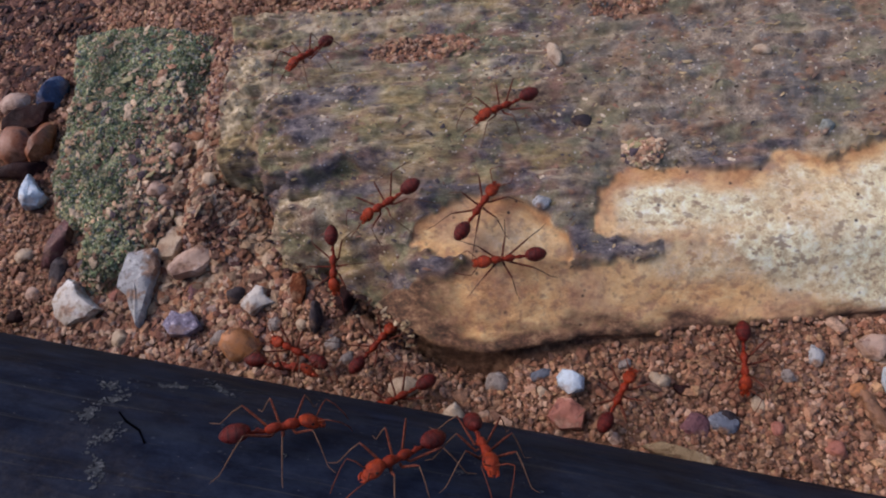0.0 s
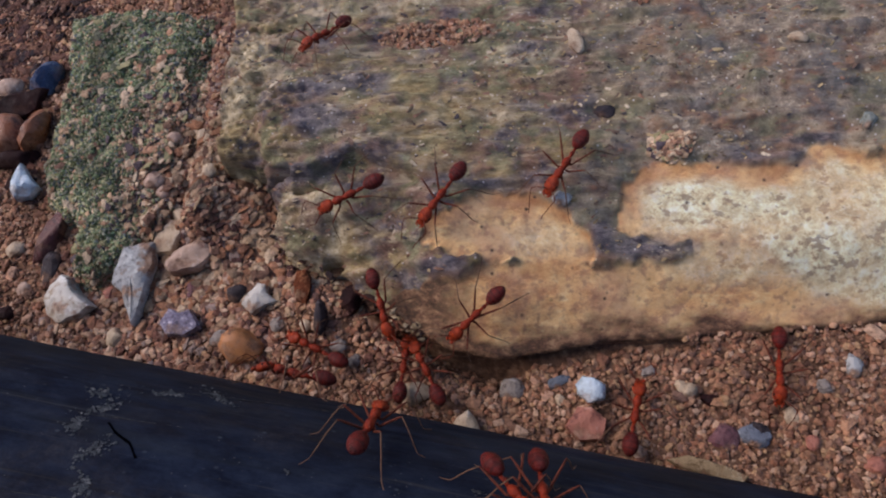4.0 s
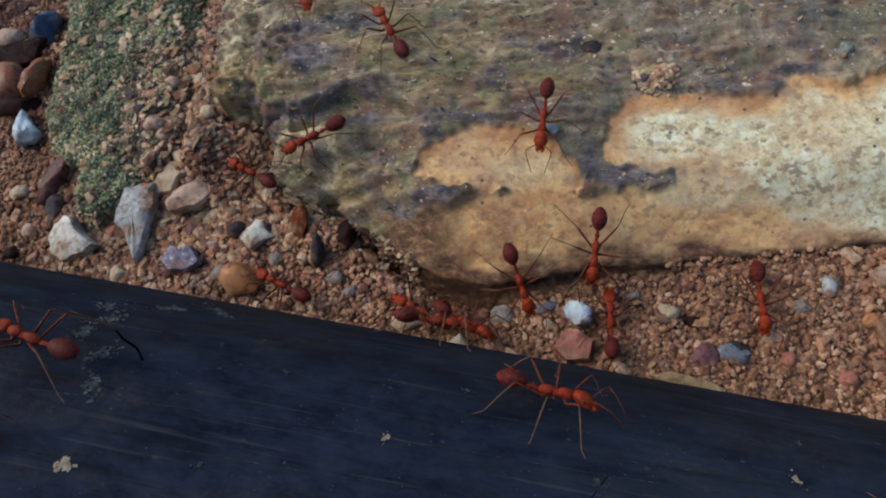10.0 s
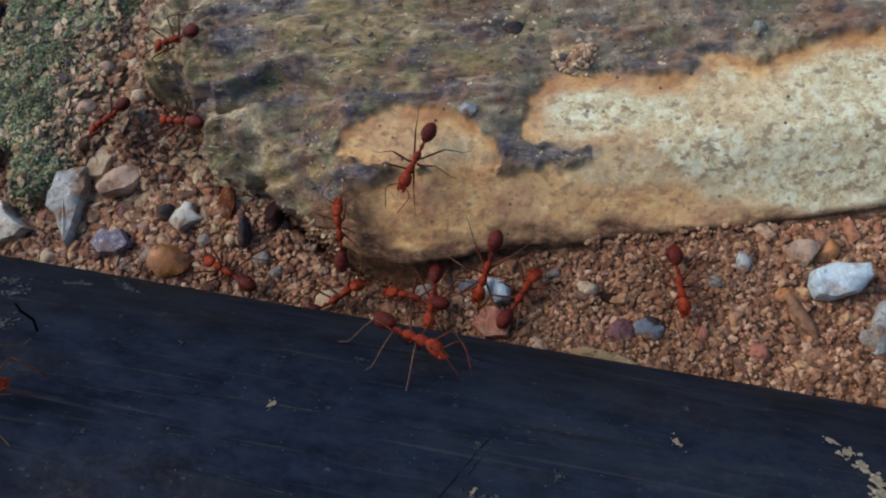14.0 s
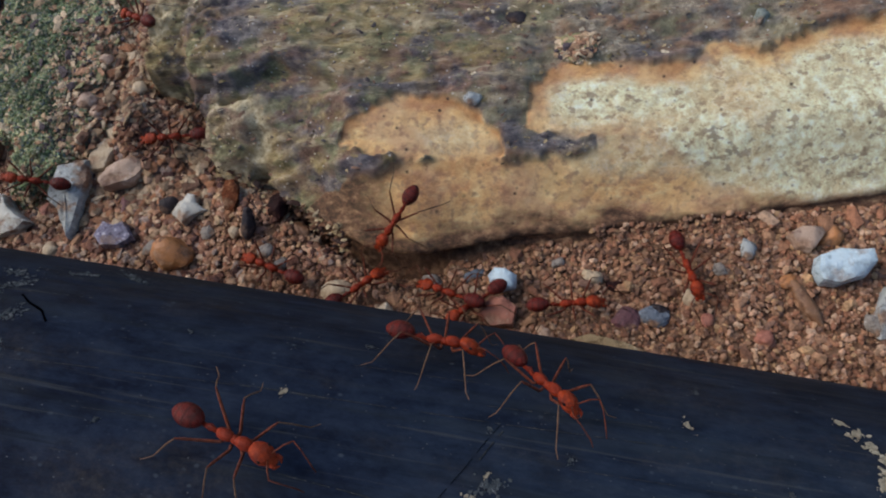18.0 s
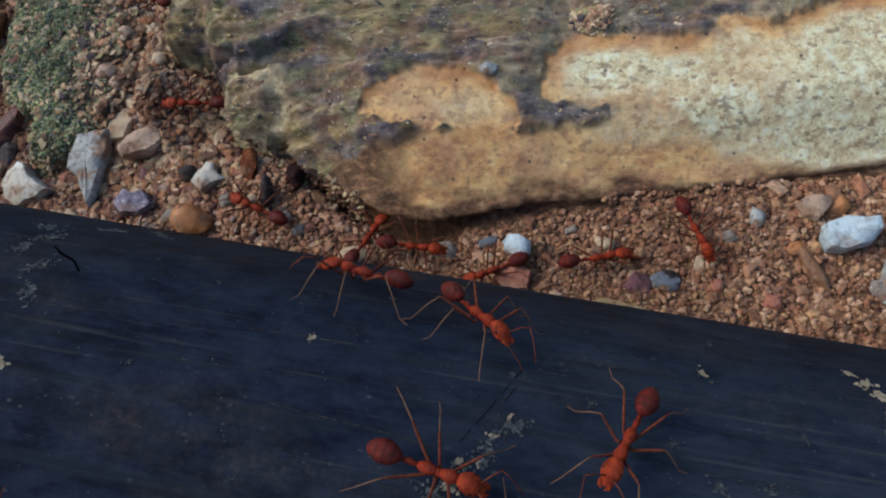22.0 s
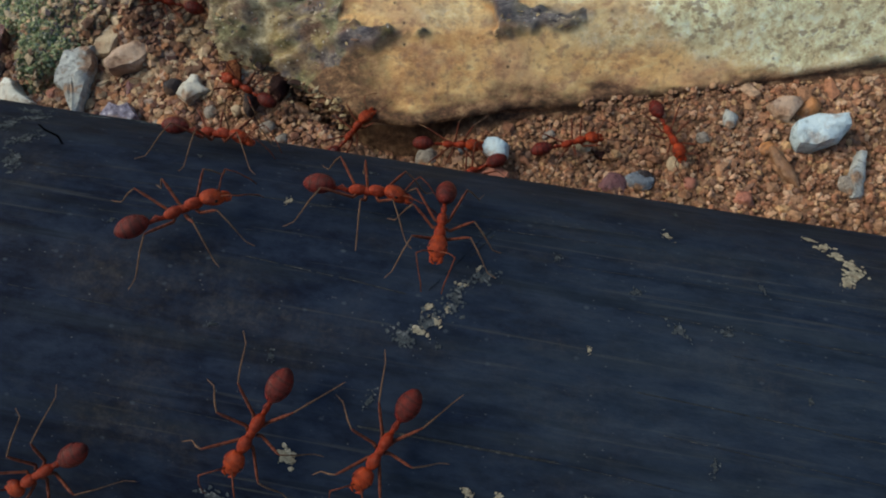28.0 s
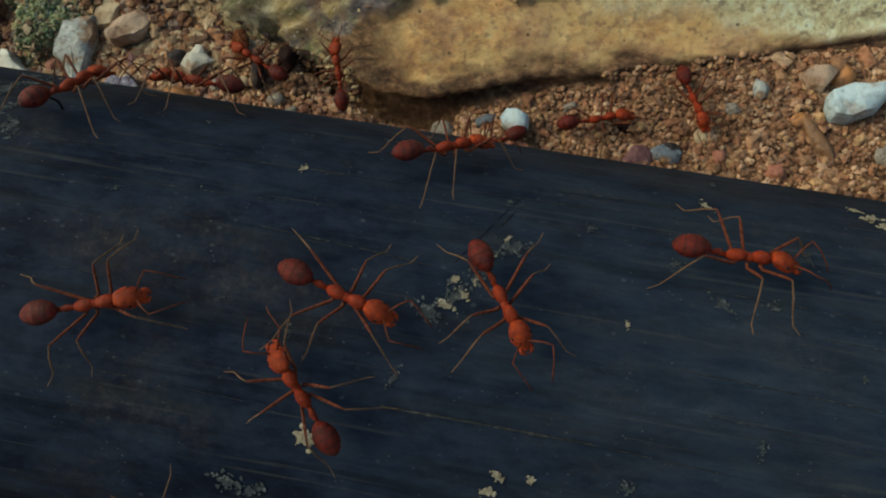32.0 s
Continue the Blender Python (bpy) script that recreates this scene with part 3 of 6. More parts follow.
CLODS = grains_material("soil_clods", ((0.22, 0.105, 0.065), (0.32, 0.175, 0.11), (0.12, 0.055, 0.038), (0.38, 0.245, 0.155), (0.25, 0.125, 0.08), (0.17, 0.095, 0.07), (0.44, 0.31, 0.21), (0.30, 0.17, 0.10), (0.07, 0.035, 0.03), (0.24, 0.18, 0.15)), 0.95)
FLAKES = grains_material("earth_flakes", ((0.302, 0.202, 0.120), (0.378, 0.264, 0.156), (0.227, 0.110, 0.060), (0.437, 0.334, 0.221), (0.277, 0.132, 0.069), (0.134, 0.075, 0.051), (0.353, 0.238, 0.147), (0.202, 0.141, 0.092)), 0.95)
LOG = log_material()
CRUST = crust_material()
PIPE = pipe_material()
QUARTZ = stone_material("milky_quartz", (0.30, 0.24, 0.16), (0.50, 0.49, 0.43), (0.68, 0.69, 0.64), 0.4, 320, 0.6)
CLEAR_QUARTZ = stone_material("bluish_quartz", (0.30, 0.38, 0.42), (0.48, 0.60, 0.66), (0.74, 0.84, 0.87), 0.2, 420, 0.35)
GREY_STONE = stone_material("grey_stone", (0.13, 0.125, 0.115), (0.36, 0.38, 0.37), (0.54, 0.57, 0.54), 0.6, 520, 0.6)
PINK_STONE = stone_material("pinkish_stone", (0.22, 0.12, 0.08), (0.44, 0.31, 0.225), (0.62, 0.51, 0.41), 0.55, 340, 0.55)
ORANGE_STONE = stone_material("orange_stone", (0.12, 0.05, 0.02), (0.40, 0.17, 0.06), (0.56, 0.29, 0.12), 0.45, 160)
PURPLE_STONE = stone_material("purple_grey_stone", (0.06, 0.05, 0.085), (0.23, 0.21, 0.29), (0.74, 0.72, 0.80), 0.35, 1100)
BROWN_STONE = stone_material("brown_stone", (0.055, 0.025, 0.015), (0.20, 0.10, 0.05), (0.34, 0.19, 0.10), 0.4, 260)
DARK_STONE = stone_material("dark_stone", (0.012, 0.010, 0.012), (0.036, 0.029, 0.032), (0.085, 0.07, 0.07), 0.6, 420, 0.25, 0.2)
BLUE_STONE = stone_material("slate_blue_stone", (0.012, 0.022, 0.045), (0.032, 0.062, 0.13), (0.09, 0.14, 0.21), 0.45, 420, 0.2, 0.25)
CLAY_STONE = stone_material("clay_brown_stone", (0.05, 0.016, 0.008), (0.22, 0.078, 0.032), (0.42, 0.20, 0.105), 0.35, 140, 0.25, 0.35)
UMBER_STONE = stone_material("umber_stone", (0.006, 0.002, 0.002), (0.020, 0.007, 0.007), (0.05, 0.02, 0.018), 0.6, 300, 0.05, 0.1)
RUST_BARK = stone_material("rusty_bark", (0.035, 0.012, 0.008), (0.17, 0.055, 0.025), (0.33, 0.14, 0.065), 0.95, 1100, 0.6, 0.05)
SEA_GLASS = stone_material("greenish_glass", (0.07, 0.078, 0.066), (0.17, 0.195, 0.17), (0.44, 0.48, 0.43), 0.15, 500, 0.5, 0.5)
TAUPE_STONE = stone_material("taupe_stone", (0.09, 0.075, 0.065), (0.25, 0.22, 0.19), (0.48, 0.45, 0.41), 0.6, 600, 0.5, 0.3)
SLATE_STONE = stone_material("slate_stone", (0.055, 0.062, 0.075), (0.135, 0.16, 0.195), (0.32, 0.36, 0.40), 0.6, 600, 0.7, 0.25)
MAROON_STONE = stone_material("maroon_stone", (0.022, 0.007, 0.007), (0.085, 0.026, 0.024), (0.20, 0.085, 0.075), 0.4, 260, 0.3, 0.3)
PLUM_STONE = stone_material("plum_stone", (0.045, 0.018, 0.024), (0.15, 0.065, 0.07), (0.30, 0.17, 0.17), 0.5, 420, 0.4, 0.3)
RED_STONE = stone_material("red_stone", (0.16, 0.05, 0.035), (0.34, 0.13, 0.085), (0.47, 0.25, 0.18), 0.5, 420)
BEIGE_STONE = stone_material("beige_stone", (0.28, 0.20, 0.12), (0.46, 0.36, 0.24), (0.60, 0.51, 0.37), 0.6, 500)
SPLINTER = stone_material("weathered_splinter", (0.14, 0.09, 0.045), (0.29, 0.21, 0.115), (0.44, 0.345, 0.21), 0.85, 600, 0.6, 0.15)
MUD = stone_material("dried_mud", (0.10, 0.085, 0.062), (0.34, 0.295, 0.21), (0.58, 0.52, 0.40), 0.95, 1500, 0.2, 0.1)
SHELL = ant_material("amber_shell", (0.07, 0.005, 0.0015), (0.27, 0.026, 0.004), 0.45)
HEAD_SHELL = ant_material("orange_shell", (0.11, 0.009, 0.002), (0.34, 0.040, 0.006), 0.48)
GASTER = ant_material("dark_amber_shell", (0.042, 0.004, 0.003), (0.135, 0.011, 0.006), 0.45, 0.5)
LEG = ant_material("pale_amber_shell", (0.065, 0.014, 0.007), (0.15, 0.036, 0.016), 0.6)
SHIN = ant_material("straw_shell", (0.085, 0.042, 0.023), (0.17, 0.095, 0.055), 0.6)
EYE = ant_material("black_eye", (0.008, 0.006, 0.006), (0.02, 0.015, 0.012), 0.2)
SCRATCH = stone_material("scuffed_plastic", (0.010, 0.013, 0.017), (0.028, 0.031, 0.034), (0.095, 0.092, 0.085), 0.9, 1400, 0.0, 0.1)
CRACK = stone_material("cracked_plastic", (0.001, 0.001, 0.0015), (0.002, 0.002, 0.003), (0.004, 0.004, 0.005), 1.0, 700, 0.0, 0.0)
DUST = stone_material("bluish_dust", (0.024, 0.030, 0.036), (0.060, 0.069, 0.076), (0.18, 0.19, 0.19), 0.95, 1500, 0.0, 0.1)

# ---- building ----
def mesh_object(name, verts, faces, mat, parent=None, smooth=True):
    me = bpy.data.meshes.new(name)
    me.from_pydata(verts, [], faces)
    me.materials.append(mat)
    me.polygons.foreach_set("use_smooth", [smooth] * len(me.polygons))
    me.update()
    ob = new(name, me)
    ob.parent = parent
    return ob


def part(name, bm, mat, parent, label=""):
    me = bpy.data.meshes.new(name)
    bm.to_mesh(me)
    bm.free()
    me.materials.append(mat)
    me.polygons.foreach_set("use_smooth", [True] * len(me.polygons))
    ob = new(name, me)
    ob.parent = parent
    return tagged(ob, label) if label else ob


def sheet(name, xs, ys, height, mat, keep=None, masks=None, tuck=None):
    """A relief over the grid xs, ys (millimetres), with its surface masks as a colour attribute."""
    gx, gy = np.meshgrid(xs, ys)
    z = height(gx, gy)
    verts = np.stack([gx, gy if tuck is None else gy + tuck(gx, gy), z], -1).reshape(-1, 3) * MM
    n, k = len(xs), np.arange((len(ys) - 1) * len(xs)).reshape(len(ys) - 1, len(xs))[:, :-1].ravel()
    faces = np.stack([k, k + 1, k + n + 1, k + n], -1)
    if keep is not None:
        faces = faces[keep(gx, gy).ravel()[faces].any(1)]
        used = np.unique(faces)
        order = np.zeros(len(verts), int)
        order[used] = np.arange(len(used))
        verts, faces = verts[used], order[faces]
    else:
        used = np.arange(len(verts))
    ob = mesh_object(name, verts.tolist(), faces.tolist(), mat)
    for layer_name, values in (masks or {}).items():
        layer = ob.data.color_attributes.new(layer_name, "FLOAT_COLOR", "POINT")
        values = [np.broadcast_to(v, gx.shape).ravel()[used] for v in values(gx, gy)]
        layer.data.foreach_set("color", np.stack([*values, np.ones(len(used))], -1).ravel())
    return ob


# the earth: fine near the log, wide all round
near_x, near_y = np.arange(-100, 71, 0.6), np.arange(-60, 71, 0.6)
far = np.array([120, 160, 220, 300, 420, 600, 900, 1400, 2200, 5000, 15000, 60000])
earth = sheet("ground", np.r_[-far[::-1], near_x, far], np.r_[-far[::-1], near_y, far], ground_z, SAND)
tagged(earth, "brown sandy earth with loose grains", "ground", kind="structure")

# the log
log = sheet("log", np.arange(-44.6, 70, 0.2), np.arange(0, 58, 0.2), lambda x, y: np.where(bark_inside(x, y) > -0.35, bark_z(x, y), -4.2), LOG,
            keep=lambda x, y: bark_inside(x, y) > -0.35, tuck=tucked,
            masks={"surface": lambda x, y: (peeled(x, y), whitened(x, y), ease(x + 12 * rough(x, y, 14, 81), 2, 18) * 0.9), "stains": lambda x, y: (rotted(x, y), rusty(x, y), slaty(x, y)), "growth": lambda x, y: (lichened(x, y), strawy(x, y), 0 * x)})
tagged(log, "weathered fallen log with lichened bark and peeled pale wood", "log")

# the mossy crust

def moss_here(x, y):
    tip = 0.34 * ease(np.maximum(oval(x, y, -56, 16.5, 6, 5.5), oval(x, y, -59, 26, 6, 6)), 0, 0.6)
    green = ease(tip + 0.9 * rough(x, y, 7, 91) + 0.32 * ease(-x, 46, 58) + 0.3 * ease(y, 34, 44) - 0.34 * ease(x + 56, 0, 7) * ease(38 - y, 0, 10), 0.5, 0.9)
    return green * (1 - 0.5 * ease(rough(x, y, 2.2, 95), 0.45, 0.65))


crust = sheet("mossy_crust", np.arange(-74, -38, 0.28), np.arange(7, 56, 0.28), lambda x, y: np.where(slab_inside(x, y) > -0.6, slab_z(x, y), -4.0), CRUST,
              keep=lambda x, y: slab_inside(x, y) > -0.6, masks={"surface": lambda x, y: (moss_here(x, y), 0 * x, 0 * x)})
tagged(crust, "flat crust of earth overgrown with short green moss", "moss")


# ---- the pipe ----
def turned(s, a, lift=0.0):
    return [v * MM for v in pipe_point(s, a, lift)[0]]


def pipe_at(s, a, heading=0.0, lift=0.0):
    """The pose of a thing standing on the pipe, its x axis turned by heading from the pipe's length."""
    at, out = pipe_point(s, a, lift)
    x = PIPE_WAY * math.cos(radians(heading)) + out.cross(PIPE_WAY) * math.sin(radians(heading))
    y = out.cross(x)
    return Matrix.Translation(at * MM) @ Matrix((x, y, out)).transposed().to_4x4()


def build_pipe():
    side = Vector((0, 0, 1)).cross(PIPE_WAY).normalized()
    up = PIPE_WAY.cross(side)
    pipe = new("plastic_pipe")
    pipe.matrix_world = Matrix.Translation(PIPE_AT * MM) @ Matrix((PIPE_WAY, side, up)).transposed().to_4x4()
    stations = np.r_[-420, -300, -200, np.arange(-90, 81, 1.2), 160, 260, 420]
    verts, faces, n = [], [], 220
    for s in stations:
        for k in range(n):
            a = 2 * math.pi * k / n
            dent = 0.10 * (rough(s, a * PIPE_R, 14, 101) - 0.5)
            verts.append((s * MM, (PIPE_R + dent) * math.sin(a) * MM, (PIPE_R + dent) * math.cos(a) * MM))
    for j in range(len(stations) - 1):
        for k in range(n):
            faces.append((j * n + k, j * n + (k + 1) % n, (j + 1) * n + (k + 1) % n, (j + 1) * n + k))
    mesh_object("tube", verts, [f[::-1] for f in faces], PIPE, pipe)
    bore = []
    for s in (-420, 420):
        for k in range(n):
            a = 2 * math.pi * k / n
            bore.append((s * MM, (PIPE_R - 3) * math.sin(a) * MM, (PIPE_R - 3) * math.cos(a) * MM))
    mesh_object("bore", bore, [(k, (k + 1) % n, n + (k + 1) % n, n + k) for k in range(n)], PIPE, pipe)
    return tagged(pipe, "scratched dark blue-black plastic pipe half sunk in sand", "pipe")


pipe = build_pipe()


# ---- stones ----
def stone_mesh(name, rx, ry, rz, mat, seed, facets=0.5, detail=3):
    """An angular pebble: a ball cut by random planes and roughened."""
    rng = np.random.RandomState(seed)
    bm = bmesh.new()
    bmesh.ops.create_icosphere(bm, subdivisions=detail, radius=1.0)
    cuts = [(Vector(rng.normal(size=3)).normalized(), 0.62 + 0.3 * rng.rand()) for _ in range(9)]
    for v in bm.verts:
        p = v.co.copy()
        for n, d in cuts:
            over = p.dot(n) - d
            if over > 0:
                p -= n * over * facets * 1.9 if facets < 0.5 else n * over
        p += p.normalized() * 0.09 * (noise.noise(p * 2.3 + Vector((seed, 0, 0))) + 0.5 * noise.noise(p * 6 + Vector((0, seed, 0))))
        v.co = Vector((p.x * rx, p.y * ry, p.z * rz)) * MM
    me = bpy.data.meshes.new(name)
    bm.to_mesh(me)
    bm.free()
    me.materials.append(mat)
    me.polygons.foreach_set("use_smooth", [True] * len(me.polygons))
    me.set_sharp_from_angle(angle=radians(32))
    return me


def stone(name, label, mat, x, y, rx, ry, rz, turn, seed, sink=0.45, tilt=0.0, facets=0.6, on=None):
    ob = new(name, stone_mesh(name, rx, ry, rz, mat, seed, facets))
    z = float((on or top_z)(np.float64(x), np.float64(y)))
    ob.matrix_world = pose(x * MM, y * MM, (z + rz * (1 - 2 * sink)) * MM, tilt, tilt * 0.6, turn)
    return tagged(ob, label, "stone")


STONES = (
    ("orange_stone", "rounded orange and brown stone", ORANGE_STONE, -37.6, 4.7, 2.65, 2.2, 2.0, -30, 13, 0.4, 5, 0.3),
    ("orange_stone", "small orange-brown stone in the sand", ORANGE_STONE, 33.0, 3.2, 1.3, 1.3, 1.0, 10, 22, 0.4, 5),
    ("grey_stone", "small translucent grey stone", GREY_STONE, 24.9, 2.1, 0.9, 1.3, 0.8, 10, 23, 0.4, 5),
    ("beige_stone", "small rounded beige stone", BEIGE_STONE, 9.4, -0.2, 1.0, 0.8, 0.7, 20, 25, 0.4, 5, 0.3),
    ("red_stone", "small salmon-red stone in the sand", RED_STONE, 25.2, -7.2, 1.2, 1.0, 0.8, 20, 27, 0.4, 5),
    ("purple_stone", "small reddish purple stone in the sand", PLUM_STONE, 12.2, -4.9, 1.6, 1.5, 1.0, 40, 29, 0.4, 5),
    ("slate_stone", "small slate-blue stone in the sand", SLATE_STONE, 14.9, -4.6, 1.7, 1.2, 0.8, 10, 31, 0.45, 5),
    ("grey_stone", "round grey-brown stone in the sand", TAUPE_STONE, -7.9, 0.0, 1.5, 1.4, 1.0, 0, 33, 0.45, 5, 0.3),
    ("slate_stone", "small flat bluish stone by the log", SLATE_STONE, -3.1, 0.8, 1.3, 0.8, 0.6, 20, 35, 0.4, 5),
    ("slate_stone", "dark slate-blue stone leaning on the moss", BLUE_STONE, -71.6, 42.4, 1.9, 3.0, 2.4, -25, 39, 0.35, 10),
    ("brown_stone", "smooth orange-brown stone beside the moss", CLAY_STONE, -71.0, 34.2, 1.9, 3.3, 2.3, -8, 41, 0.3, 5, 0.6),
    ("brown_stone", "smooth tan-brown stone beside the moss", CLAY_STONE, -75.2, 34.2, 2.6, 3.1, 2.1, 10, 143, 0.35, 5, 0.6),
    ("pink_stone", "pale stone with a dark underside", PINK_STONE, -77.6, 41.6, 2.3, 1.9, 1.6, 30, 45, 0.3, 10),
    ("dark_stone", "dark brown stone with a glossy face", UMBER_STONE, -73.4, 30.4, 3.9, 1.6, 1.6, 8, 47, 0.4, 8),
    ("dark_stone", "dark brown stone wedged among paler ones", UMBER_STONE, -74.2, 38.9, 4.4, 2.5, 2.0, 30, 46, 0.4, 8),
    ("brown_stone", "long dark maroon stone", MAROON_STONE, -65.0, 19.0, 1.6, 4.4, 1.8, -26, 49, 0.35, 8),
    ("dark_stone", "dark stone under the moss edge", DARK_STONE, -64.0, 14.6, 1.4, 2.4, 1.3, 5, 51, 0.4, 8),
    ("dark_stone", "small black stone in the sand", DARK_STONE, -39.0, 10.9, 1.5, 1.2, 1.1, 0, 53, 0.4, 5),
        ("dark_stone", "small dark stone by the log", DARK_STONE, -28.6, 7.6, 0.9, 2.0, 1.3, 5, 57, 0.4, 5),
    ("beige_stone", "round ringed pale stone", BEIGE_STONE, -17.9, -0.6, 1.9, 1.4, 1.0, 10, 61, 0.45, 5, 0.3),
    ("grey_stone", "pale greenish grey stone in sand", TAUPE_STONE, -40.6, 5.6, 1.4, 1.1, 0.8, 10, 63, 0.45, 5),
    ("brown_stone", "dark brown twisted bit of bark", BROWN_STONE, 29.6, -3.8, 0.8, 3.0, 0.8, 22, 67, 0.35, 4),
    ("grey_stone", "pale grey chip lying on the bark", GREY_STONE, -2.3, 17.6, 1.1, 0.9, 0.6, 20, 69, 0.3, 5),
    ("beige_stone", "pale oblong chip on the bark", BEIGE_STONE, -0.1, 37.2, 0.9, 1.7, 0.6, 15, 71, 0.3, 5),
    ("beige_stone", "small pale chip on the bark", BEIGE_STONE, 22.9, 35.4, 1.0, 0.7, 0.5, -15, 73, 0.3, 5),
    ("glassy_chip", "glinting greenish glassy chip on the bark", SEA_GLASS, 27.5, 24.6, 0.95, 1.0, 0.7, 10, 75, 0.35, 5),
    ("dark_stone", "small dark knot on the bark", DARK_STONE, 2.6, 28.0, 1.2, 0.9, 0.5, 0, 77, 0.55, 5, 0.3),
    ("beige_stone", "small pale stone by the crust", BEIGE_STONE, -43.0, 24.8, 1.1, 1.2, 0.9, 0, 79, 0.35, 5),
    ("white_shard", "pale blade-like stone beside the pipe", TAUPE_STONE, 35.6, -6.2, 1.2, 1.7, 0.9, 10, 81, 0.4, 8),
)
EXTRAS = (
    ("beige_stone", "pale oval pebble on the crust", PINK_STONE, -49.5, 30.9, 1.1, 0.8, 0.7, 0, 97, 0.35, 5, 0.3),
    ("beige_stone", "pale oblong pebble at the edge of the crust", BEIGE_STONE, -46.0, 31.2, 0.9, 1.4, 0.8, 15, 99, 0.35, 5, 0.3),
    ("pink_stone", "pale pinkish flat pebble on the crust", PINK_STONE, -50.9, 24.9, 1.5, 1.2, 0.8, 30, 101, 0.4, 5),
    ("bark_chip", "dark crumb of bark under the log", UMBER_STONE, -25.6, 9.6, 1.2, 1.9, 1.0, -15, 91, 0.4, 6),
    ("bark_chip", "brown crumb of bark under the log", BROWN_STONE, -22.8, 7.0, 0.9, 1.4, 0.9, 40, 95, 0.4, 6))
